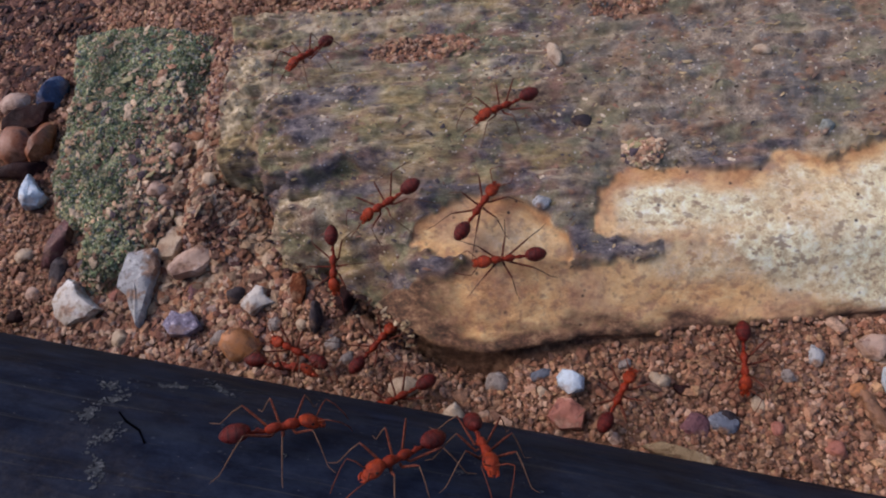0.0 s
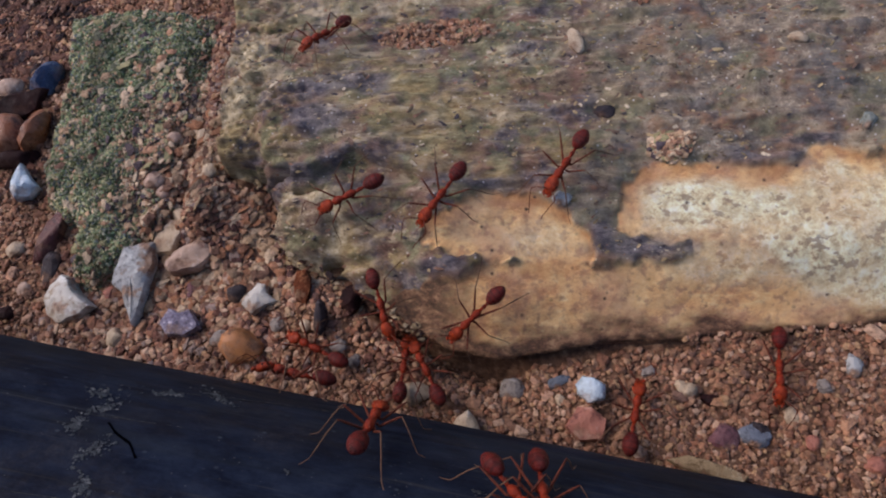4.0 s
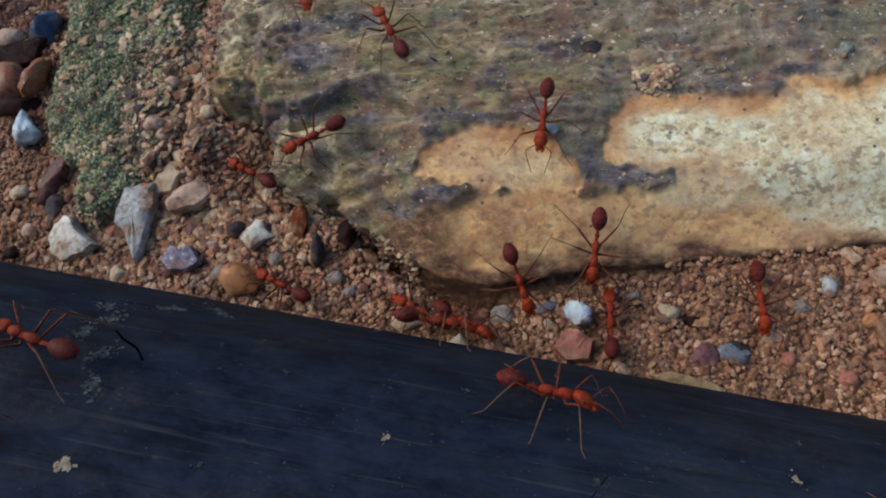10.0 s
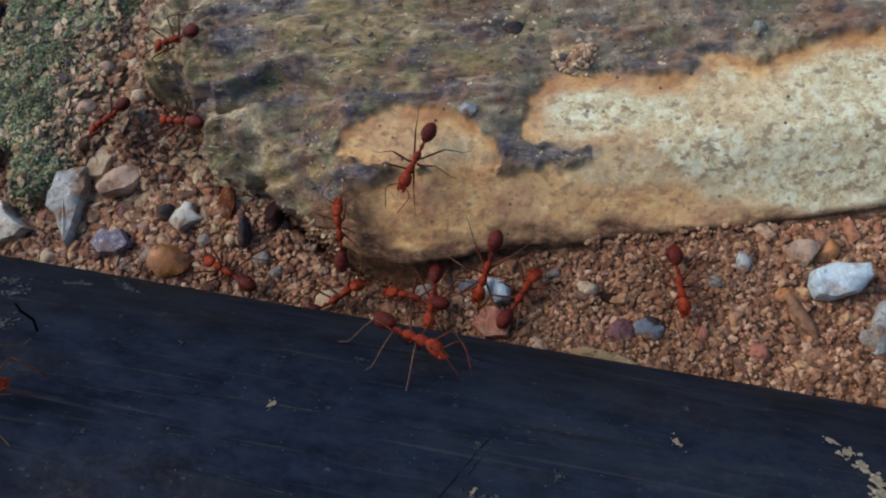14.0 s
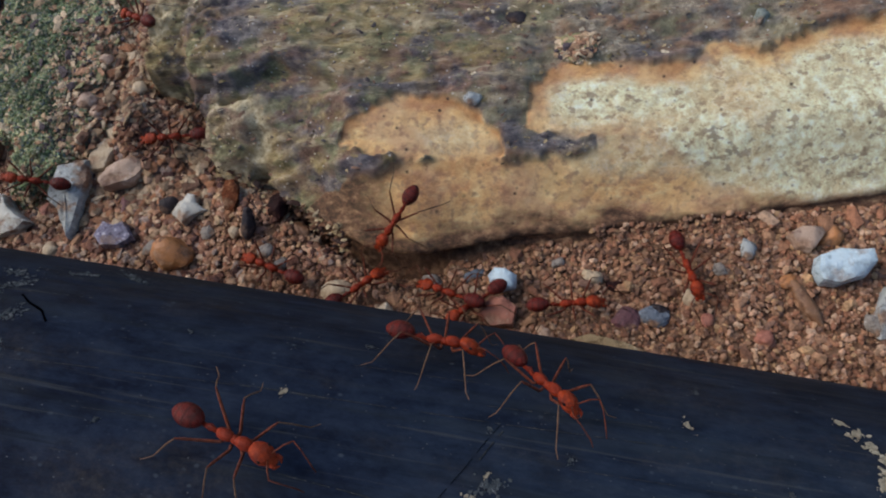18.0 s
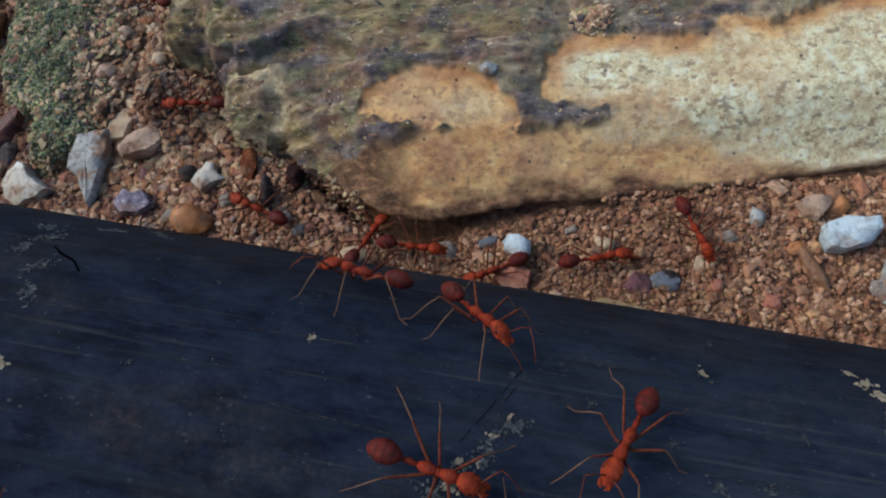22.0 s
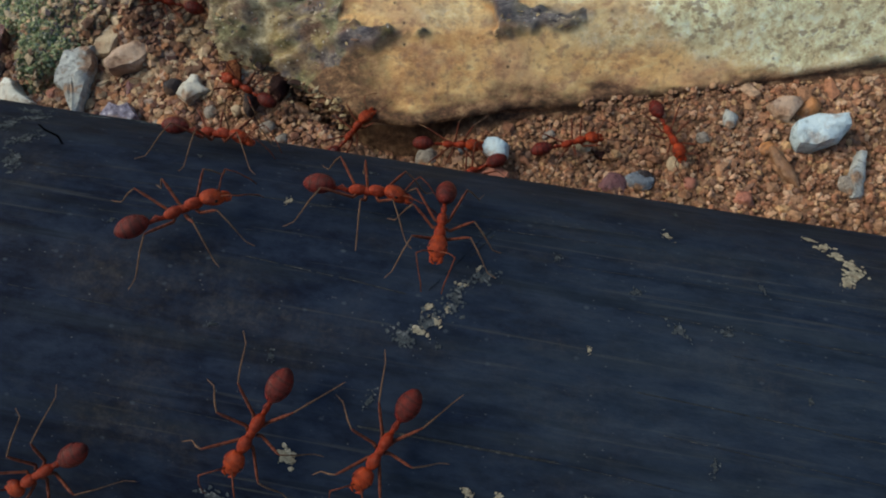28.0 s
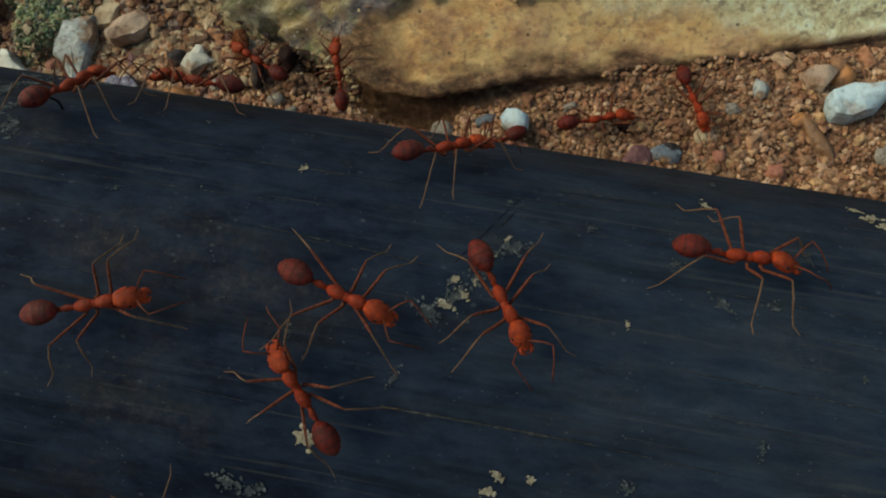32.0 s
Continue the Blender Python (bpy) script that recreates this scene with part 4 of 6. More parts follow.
PEBBLES = (
    ("pink_stone", "small pale pinkish pebble in the soil", PINK_STONE, -40.3, 12.6, 0.9, 1.0, 0.68, 0, 500, 0.4, 6),
    ("pink_stone", "small pale pinkish pebble in the soil", PINK_STONE, -43.2, 12.4, 0.7, 0.6, 0.45, 47, 501, 0.4, 6),
    ("grey_stone", "small taupe pebble in the sand", TAUPE_STONE, -33.7, 7.3, 1.1, 1.0, 0.75, 94, 502, 0.4, 6),
    ("beige_stone", "small beige pebble half sunk in soil", BEIGE_STONE, -39.4, 14.4, 0.8, 0.6, 0.45, 141, 503, 0.4, 6),
    ("grey_stone", "small taupe pebble in the sand", TAUPE_STONE, -26.5, 4.5, 1.0, 0.9, 0.68, 8, 504, 0.4, 6),
    ("grey_stone", "small grey-brown pebble in the sand", TAUPE_STONE, -24.8, 2.9, 1.0, 0.8, 0.6, 55, 505, 0.4, 6),
    ("beige_stone", "small beige pebble half sunk in soil", BEIGE_STONE, -30.3, 6.9, 0.8, 0.9, 0.6, 102, 506, 0.4, 6),
    ("beige_stone", "small beige pebble half sunk in soil", BEIGE_STONE, 8.9, 0.1, 1.0, 0.8, 0.6, 149, 507, 0.4, 6),
    ("beige_stone", "small beige pebble half sunk in soil", BEIGE_STONE, 18.8, -2.8, 0.8, 1.1, 0.6, 16, 508, 0.4, 6),
    ("grey_stone", "small grey-brown pebble in the sand", TAUPE_STONE, 5.8, 1.8, 0.8, 0.7, 0.52, 63, 509, 0.4, 6),
    ("beige_stone", "small beige pebble half sunk in soil", BEIGE_STONE, -3.0, -1.2, 0.7, 0.6, 0.45, 110, 510, 0.4, 6),
    ("grey_stone", "small taupe pebble in the sand", TAUPE_STONE, 21.9, 0.2, 0.8, 0.7, 0.52, 157, 511, 0.4, 6),
    ("orange_stone", "small orange pebble in the sand", ORANGE_STONE, 28.3, -1.2, 1.0, 0.8, 0.6, 24, 512, 0.4, 6),
    ("grey_stone", "small grey-brown pebble in the sand", TAUPE_STONE, 23.6, -3.2, 0.7, 0.6, 0.45, 71, 513, 0.4, 6),
    ("pink_stone", "small pale pinkish pebble in the soil", PINK_STONE, 4.0, -6.0, 1.2, 0.7, 0.52, 118, 514, 0.4, 6),
    ("bark_chip", "dark brown crumb of bark on the sand", UMBER_STONE, 11.6, -1.0, 1.3, 0.7, 0.52, 165, 515, 0.4, 6),
    ("dark_stone", "small blackish stone in the sand", DARK_STONE, 15.6, -4.2, 0.9, 1.2, 0.68, 32, 516, 0.4, 6),
    ("red_stone", "small brick-red pebble in the sand", RED_STONE, 20.0, -5.1, 0.8, 0.7, 0.52, 79, 517, 0.4, 6),
    ("red_stone", "small brick-red pebble in the sand", RED_STONE, -55.3, 11.4, 1.0, 0.9, 0.68, 126, 518, 0.4, 6),
    ("beige_stone", "small beige pebble half sunk in soil", BEIGE_STONE, -53.2, 5.9, 1.3, 1.2, 0.9, 173, 519, 0.4, 6),
    ("beige_stone", "small beige pebble half sunk in soil", BEIGE_STONE, -69.7, 17.4, 1.3, 1.1, 0.83, 40, 520, 0.4, 6),
    ("pink_stone", "small pale pinkish pebble in the soil", PINK_STONE, -67.0, 12.2, 1.1, 0.9, 0.68, 87, 521, 0.4, 6),
    ("bark_chip", "dark brown crumb of bark on the sand", UMBER_STONE, -67.8, 8.9, 1.2, 1.0, 0.75, 134, 522, 0.4, 6),
    ("bark_chip", "dark brown crumb of bark on the sand", UMBER_STONE, -56.9, 8.2, 1.2, 0.6, 0.45, 1, 523, 0.4, 6),
    ("dark_stone", "small blackish stone in the sand", DARK_STONE, -37.0, 9.3, 1.3, 1.0, 0.75, 48, 524, 0.4, 6),
    ("purple_stone", "small dull purple pebble in the sand", PLUM_STONE, -45.1, 11.9, 1.4, 0.9, 0.68, 95, 525, 0.4, 6),
    ("beige_stone", "small beige pebble half sunk in soil", BEIGE_STONE, -47.3, 20.6, 1.6, 1.1, 0.83, 142, 526, 0.4, 6),
    ("pink_stone", "small pale pinkish pebble in the soil", PINK_STONE, -49.9, 23.4, 1.2, 1.0, 0.75, 9, 527, 0.4, 6),
    ("beige_stone", "small beige pebble half sunk in soil", BEIGE_STONE, -47.2, 32.4, 0.8, 1.2, 0.6, 56, 528, 0.4, 6),
    ("beige_stone", "small beige pebble half sunk in soil", BEIGE_STONE, -48.9, 25.3, 1.0, 0.8, 0.6, 103, 529, 0.4, 6),)
for row in STONES + EXTRAS + PEBBLES:
    stone(*row)


def chip(name, label, mat, x, y, outline, thick, scale=0.068, seed=1, tilt=(0, 0), lift=0.0):
    """A broken stone with the given plan outline (in units of scale millimetres), worn edges and an uneven face."""
    rng = random.Random(seed)
    ring = []
    for (ax, ay), (bx, by) in zip(outline, outline[1:] + outline[:1]):
        for k in range(4):
            u = k / 4
            ring.append(Vector((ax + (bx - ax) * u, ay + (by - ay) * u, 0)) * scale)
    mid = sum(ring, Vector()) / len(ring)
    bm, rows = bmesh.new(), []
    ridge = Vector((rng.uniform(-0.3, 0.3), rng.uniform(-0.3, 0.3), 0))
    for shrink, z in ((0.86, -0.6), (1.0, -0.1), (0.985, 0.34), (0.92, 0.56), (0.68, 0.66), (0.34, 0.72)):
        row = []
        for v in ring:
            p = mid + (v - mid) * shrink
            q = p * 0.9 + Vector((seed, z * 3, seed * 0.3))
            wob = Vector((noise.noise(q), noise.noise(q + Vector((9, 0, 0))), 0)) * 0.14
            h = z + 0.22 * noise.noise(p * 0.7 + Vector((0, seed, 0))) * (z > 0.2) + ridge.dot(p - mid) * 0.04 * (z > 0.2)
            row.append(bm.verts.new((p + wob + Vector((0, 0, h * thick))) * MM))
        rows.append(row)
    n = len(ring)
    for a, b in zip(rows, rows[1:]):
        for k in range(n):
            bm.faces.new((a[k], a[(k + 1) % n], b[(k + 1) % n], b[k]))
    top = bm.verts.new((mid + Vector((0, 0, thick * 0.73))) * MM)
    for k in range(n):
        bm.faces.new((rows[-1][k], rows[-1][(k + 1) % n], top))
    bm.faces.new(rows[0][::-1])
    bmesh.ops.recalc_face_normals(bm, faces=bm.faces)
    me = bpy.data.meshes.new(name)
    bm.to_mesh(me)
    bm.free()
    me.materials.append(mat)
    me.polygons.foreach_set("use_smooth", [True] * len(me.polygons))
    me.set_sharp_from_angle(angle=radians(38))
    ob = new(name, me)
    ob.matrix_world = pose(x * MM, y * MM, (float(ground_z(np.float64(x), np.float64(y))) + 0.35 * thick + lift) * MM, tilt[0], tilt[1], -3.3 - 0.264 * x)
    return tagged(ob, label, "stone")


chip("quartz_stone", "milky white angular quartz stone bedded in sand", QUARTZ, -60.1, 10.7, ((-40, 5), (-26, 30), (-5, 44), (8, 36), (20, 4), (50, -30), (24, -42), (-15, -47), (-35, -25)), 2.0, seed=3, tilt=(6, -8))
chip("stone_shard", "long pointed grey-white stone shard", GREY_STONE, -51.9, 12.2, ((-24, 44), (-14, 66), (14, 70), (38, 64), (36, 30), (24, 0), (12, -44), (0, -74), (-10, -50), (-20, -14), (-36, 4), (-30, 24)), 1.8, 0.072, seed=5, tilt=(3, 4), lift=0.4)
chip("pink_stone", "pale pinkish broken stone", PINK_STONE, -45.4, 15.4, ((-38, -14), (-24, 6), (2, 16), (30, 32), (37, 12), (38, -8), (14, -26), (-28, -28)), 2.0, 0.075, seed=7, tilt=(2, 4), lift=0.3)
chip("bark_chip", "rust-coloured flake of bark leaning on the log", RUST_BARK, -30.7, 10.9, ((-17, -30), (-20, 10), (-12, 38), (8, 40), (19, 20), (14, -14), (6, -36)), 0.9, 0.050, seed=6, tilt=(12, 6), lift=0.5)
chip("pink_stone", "flat tan stone under a paler one", BEIGE_STONE, -48.9, 18.2, ((-30, -30), (-22, 10), (0, 34), (24, 24), (34, -4), (10, -34)), 1.3, seed=8, tilt=(0, -10))
chip("quartz_stone", "small white quartz stone with a pointed corner", QUARTZ, -36.0, 9.9, ((-30, -8), (-18, 12), (0, 27), (13, 22), (14, 8), (33, -8), (12, -12), (-12, -26)), 1.8, seed=11, tilt=(6, 6))
chip("purple_stone", "speckled purple-grey stone in the sand", PURPLE_STONE, -45.5, 7.6, ((-34, 0), (-18, 26), (2, 14), (20, 18), (34, -14), (12, -28), (-22, -22)), 1.7, seed=9, tilt=(0, 5))
chip("quartz_stone", "small bluish white quartz stone", CLEAR_QUARTZ, 0.0, -0.1, ((-24, 4), (-12, 20), (6, 17), (24, 6), (21, -16), (-2, -24), (-20, -12)), 1.8, 0.062, 15, (8, -6), 0.3)
chip("red_stone", "dull red stone beside a white one", RED_STONE, -0.6, -3.6, ((-32, -6), (-14, 26), (8, 28), (32, 8), (26, -24), (-10, -28)), 1.6, 0.062, 17)
chip("quartz_stone", "large shining bluish white quartz stone", CLEAR_QUARTZ, 33.1, -0.4, ((-42, -12), (-39, 13), (-7, 30), (43, 33), (48, 13), (33, -12), (-7, -32), (-32, -32)), 2.6, 0.06, 19, (4, -4), 0.3)
chip("pink_stone", "pale pinkish angular stone in sand", PINK_STONE, 30.5, 3.0, ((-30, 2), (-8, 20), (24, 24), (30, 14), (8, -24), (-12, -20)), 1.6, 0.06, 21, (0, 6))
chip("blue_shard", "glossy pale blue stone chip beside the moss", CLEAR_QUARTZ, -70.4, 26.3, ((-22, -10), (-12, 18), (2, 36), (12, 10), (26, -14), (10, -30), (-14, -28)), 2.2, 0.075, 37, (10, 14))
chip("beige_stone", "pale angular stone beside the pipe", BEIGE_STONE, -12.6, -4.2, ((-30, -18), (-12, 14), (8, 32), (22, 14), (34, -22), (6, -28)), 1.8, 0.06, 59, (0, 0), 0.3)
chip("wood_splinter", "flat weathered splinter of wood beside the pipe", SPLINTER, 10.2, -7.7, ((-60, 6), (-30, 16), (20, 8), (58, -4), (50, -14), (0, -10), (-40, -4)), 0.9, 0.062, 65, (0, 0), 0.6)
chip("stone_flake", "thin pale stone flake beside the pipe", GREY_STONE, 36.4, -4.6, ((-8, -50), (-16, -10), (0, 40), (10, 44), (12, 0), (6, -44)), 1.0, 0.06, 83, (0, 20), 0.2)


# ---- loose grains, too many to count ----
def grain_shapes(rng, count):
    """Corner sets of small broken grains, each a squashed and cut octahedron-like lump of ten corners."""
    ring = np.array([(math.cos(2 * math.pi * k / 4 + 0.785 * j), math.sin(2 * math.pi * k / 4 + 0.785 * j), z) for j, z in enumerate((-0.45, 0.45)) for k in range(4)])
    base = np.r_[ring, [(0, 0, -0.9)], [(0, 0, 0.9)]]
    return base[None] * (1 + 0.45 * (rng.rand(count, 10, 1) - 0.5)) + 0.22 * (rng.rand(count, 10, 3) - 0.5)


GRAIN_FACES = [(8, (k + 1) % 4, k) for k in range(4)] + [(9, 4 + k, 4 + (k + 1) % 4) for k in range(4)]
GRAIN_FACES += [(k, (k + 1) % 4, 4 + k) for k in range(4)] + [(4 + k, (k + 1) % 4, 4 + (k + 1) % 4) for k in range(4)]


def scatter(name, label, category, mat, x, y, z, size, seed, flat=0.7, long=1.0, sway=6.3):
    rng = np.random.RandomState(seed)
    n = len(x)
    shape = grain_shapes(rng, n) * np.stack([size * (1 + (long - 1) * rng.rand(n)), size, size * flat], -1)[:, None]
    a, b = (rng.rand(n) - 0.5) * sway, (rng.rand(n) - 0.5) * 1.2
    c, s, cb, sb = np.cos(a)[:, None], np.sin(a)[:, None], np.cos(b)[:, None], np.sin(b)[:, None]
    px, py, pz = shape[..., 0], shape[..., 1] * cb - shape[..., 2] * sb, shape[..., 1] * sb + shape[..., 2] * cb
    verts = np.stack([x[:, None] + px * c - py * s, y[:, None] + px * s + py * c, z[:, None] + pz], -1).reshape(-1, 3) * MM
    faces = (np.array(GRAIN_FACES)[None] + 10 * np.arange(n)[:, None, None]).reshape(-1, 3)
    ob = mesh_object(name, verts.tolist(), faces.tolist(), mat, smooth=False)
    return tagged(ob, label, category, kind="stuff")


def pipe_edge(x):
    """Where the sand meets the pipe's flank."""
    return -26.73 - 0.1713 * x + 19.6


def sow(count, seed, x0, x1, y0, y1, want):
    rng = np.random.RandomState(seed)
    x, y = x0 + (x1 - x0) * rng.rand(count), y0 + (y1 - y0) * rng.rand(count)
    ok = rng.rand(count) < want(x, y)
    return x[ok], y[ok], rng


def open_sand(x, y):
    return ((bark_inside(x, y) < 0.2) & (slab_inside(x, y) < 0.3) & (y > pipe_edge(x) - 1)) * 1.0


x, y, rng = sow(110000, 201, -95, 62, -18, 62, open_sand)
scatter("sand_grains", "loose brown and cream sand grains", "sand", GRAINS, x, y, ground_z(x, y) + 0.02 + 0.25 * rng.rand(len(x)) ** 2, 0.12 + 0.26 * rng.rand(len(x)) ** 2.5, 202, 0.9, 1.6)
x, y, rng = sow(1500, 205, -95, 62, -18, 62, open_sand)
scatter("gravel", "scattered coarse sand and fine gravel", "gravel", GRAINS, x, y, ground_z(x, y) + 0.25, 0.30 + 0.55 * rng.rand(len(x)) ** 3, 206, 0.75, 1.9)
x, y, rng = sow(9000, 207, -64, -17, 1, 30, lambda x, y: open_sand(x, y) * ease(rough(x, y, 3.5, 208) + 0.25 * ease(-x, 28, 38), 0.42, 0.66))
scatter("soil_clods", "dark reddish clods and crumbs of soil", "soil", CLODS, x, y, ground_z(x, y) + 0.22, 0.14 + 0.42 * rng.rand(len(x)) ** 2.8, 209, 0.8, 1.7)
x, y, rng = sow(3000, 217, -50, -40, 16, 52, lambda x, y: ((bark_inside(x, y) < 0.1) & (slab_inside(x, y) < 1.6)) * 1.0)
scatter("gap_soil", "dark red-brown crumbs between the crust and log", "soil", CLODS, x, y, np.maximum(ground_z(x, y), np.where(slab_inside(x, y) > 0, slab_z(x, y), -9)) + 0.2, 0.16 + 0.36 * rng.rand(len(x)) ** 2, 218, 0.8, 1.6)
x, y, rng = sow(5200, 261, -52, -26, 6, 34, lambda x, y: ((bark_inside(x, y) < 0.0) & (slab_inside(x, y) < 3.0)) * ease(rough(x, y, 3.0, 263), 0.3, 0.6) * (0.35 + 0.65 * ease(-x, 30, 38)) * ease(y, 7, 13))
scatter("soil_flakes", "angular tan and rusty crumbs of broken earth", "soil", FLAKES, x, y, np.maximum(ground_z(x, y), np.where(slab_inside(x, y) > 0, slab_z(x, y), -9)) + 0.3, 0.18 + 0.55 * rng.rand(len(x)) ** 2.6, 262, 0.55, 2.0)
x, y, rng = sow(28000, 211, -73, -38, 8, 56, lambda x, y: (slab_inside(x, y) > 0.2) * (1 - 0.75 * moss_here(x, y)))
scatter("crust_grains", "sand grains and crumbs caught in the moss crust", "sand", CRUMBS, x, y, slab_z(x, y) + 0.03, 0.10 + 0.28 * rng.rand(len(x)) ** 3, 212, 0.5, 1.7)
x, y, rng = sow(1400, 213, -70, -40, 14, 54, lambda x, y: (slab_inside(x, y) > 0.5) * (1 - 0.8 * moss_here(x, y)))
scatter("crust_crumbs", "larger pale crumbs lying on the moss crust", "gravel", CRUMBS, x, y, slab_z(x, y) + 0.15, 0.22 + 0.50 * rng.rand(len(x)) ** 3, 214, 0.35, 1.7)
x, y, rng = sow(62000, 215, -73, -38, 8, 56, lambda x, y: (slab_inside(x, y) > -0.2) * (0.04 + moss_here(x, y)))
scatter("moss_tufts", "short green moss tufts", "moss", MOSS, x, y, slab_z(x, y) + 0.08, 0.07 + 0.15 * rng.rand(len(x)) ** 2, 216, 1.3, 2.2)
x, y, rng = sow(16500, 221, -43, 62, 0, 56, lambda x, y: (bark_inside(x, y) > 0.4) * (1 - peeled(x, y)) * (0.25 + ease(rough(x, y, 4, 223), 0.4, 0.62)))
scatter("bark_litter", "fine crumbs, lichen flakes and dust on the bark", "litter", LITTER, x, y, bark_z(x, y) - 0.01, 0.06 + 0.17 * rng.rand(len(x)) ** 3, 222, 0.35, 3.0, 2.0)

x, y, rng = sow(16000, 251, -38, -17, 3, 26, lambda x, y: (np.abs(bark_inside(x, y) + 0.2) < 1.5) * (0.25 + 0.5 * ease(rough(x, y, 2.5, 253), 0.4, 0.6)))
scatter("bark_fragments", "splintered brown and straw-coloured fragments of bark", "litter", SPLINTERS, x, y, top_z(x, y) + 0.06, 0.10 + 0.26 * rng.rand(len(x)) ** 2.2, 252, 0.4, 3.0, 2.2)
x, y, rng = sow(2600, 241, -95, -60, 24, 66, lambda x, y: (slab_inside(x, y) < 0.4) * np.clip(ease(-x, 66, 74) * ease(y, 38, 46) + 0.25 * ease(-x, 64, 70), 0, 1))
scatter("leaf_litter", "dark brown bits of rotten leaf on the earth", "leaf litter", LEAVES, x, y, ground_z(x, y) + 0.3, 0.25 + 0.5 * rng.rand(len(x)) ** 2, 242, 0.3, 1.9)


def pocket(x, y):
    """Sand caught in hollows of the bark."""
    p = oval(x, y, -15.8, 40.0, 7.4, 2.3)
    for at in ((27, 5.4, 10, 0.9), (16, 4.9, 8, 0.7), (8.6, 45.0, 5.5, 2.2), (-27, 49.5, 8, 1.6)):
        p = np.maximum(p, oval(x, y, *at))
    return ease(p + 0.5 * (rough(x, y, 2, 231) - 0.5), 0.0, 0.4)


x, y, rng = sow(64000, 233, -36, 44, 3, 53, pocket)
scatter("bark_sand", "brown sand grains caught in hollows of the bark", "sand", GRAINS, x, y, bark_z(x, y) + 0.08, 0.12 + 0.28 * rng.rand(len(x)) ** 2.5, 234)
x, y, rng = sow(9000, 235, 3, 15, 19, 28, lambda x, y: ease(oval(x, y, 8.9, 23.3, 2.5, 1.7) + 0.7 * (rough(x, y, 1.6, 236) - 0.5), 0.0, 0.5))
scatter("earth_crumbs", "small heap of pale tan crumbs on the bark", "soil", CRUMBS, x, y, bark_z(x, y) + 0.1 + 0.35 * rng.rand(len(x)) * np.clip(oval(x, y, 8.9, 23.3, 2.5, 1.7), 0, 1), 0.10 + 0.34 * rng.rand(len(x)) ** 2.2, 237, 0.7, 1.7)


# ---- what sticks to the pipe ----
def dab(s, a, size, seed, long=1.0, heading=0.0, mat=None, loose=1.0):
    """A smear of dried mud: many thin flecks, thick in the middle and thinning out round it."""
    rng, bm = random.Random(seed), bmesh.new()
    for k in range(int(16 + 100 * size)):
        r = (min(0.17, size * 0.24) * rng.uniform(0.1, 1.0) ** 1.8 + 0.025) / loose ** 0.8
        far = (0.2 + 0.35 * rng.random() ** 2) * loose
        x, y = rng.gauss(0, size * long * far), rng.gauss(0, size * far * 0.8)
        first = len(bm.verts)
        bmesh.ops.create_icosphere(bm, subdivisions=1, radius=1.0, matrix=pose(x * MM, y * MM, 0.0, 0, 0, rng.uniform(0, 180)) @ Matrix.Diagonal((r * rng.uniform(0.8, 1.9) * MM, r * MM, (0.03 + 0.1 * r) * MM, 1)))
        bm.verts.ensure_lookup_table()
        for v in bm.verts[first:]:
            v.co += Vector((rng.uniform(-0.3, 0.3) * r, rng.uniform(-0.3, 0.3) * r, 0)) * MM
    frame_of = pipe_at(s, a, heading, 0.0)
    for v in bm.verts:
        p = frame_of @ v.co / MM
        q = p - PIPE_AT
        q -= PIPE_WAY * q.dot(PIPE_WAY)
        v.co = frame_of.inverted() @ ((p + q.normalized() * (PIPE_R + 0.04 - q.length + v.co.z / MM)) * MM)
    me = bpy.data.meshes.new("mud_spot")
    bm.to_mesh(me), bm.free()
    me.materials.append(mat or MUD)
    ob = new("mud_spot", me)
    ob.matrix_world = frame_of
    return tagged(ob, "faint bluish speckle of dust on the pipe" if mat else "smear of dried cream mud stuck to the pipe", "mud spot", "mud spots on the pipe")


CREAM_SPOTS = (
    (-38.8, 10.0, 0.7, 1.2), (-18.2, 28.0, 0.38, 1.7), (10.1, 37.0, 0.42, 1.5), (21.4, 46.0, 0.45, 1.6), (22.2, 43.0, 0.6, 1.5), (22.9, 39.6, 0.6, 1.3), (23.5, 36.4, 0.7, 1.3), (23.6, 33.4, 0.75, 1.2),
    (22.7, 30.6, 0.65, 1.4), (-13.8, -25.8, 0.75, 1.1), (-6.6, 2.5, 0.5, 1.2), (-6.3, 7.6, 0.38, 1.3), (-5.0, 7.8, 0.28, 1.3), (-1.8, -26.0, 0.4, 1.4), (-2.2, -29.5, 0.5, 1.2), (0.3, -25.7, 0.35, 1.2), (-5.7, 5.2, 0.35, 2.2), (-4.2, 13.6, 0.22, 2.6), (-3.4, 18.0, 0.18, 2.6), (4.7, 4.5, 0.2, 1.2))
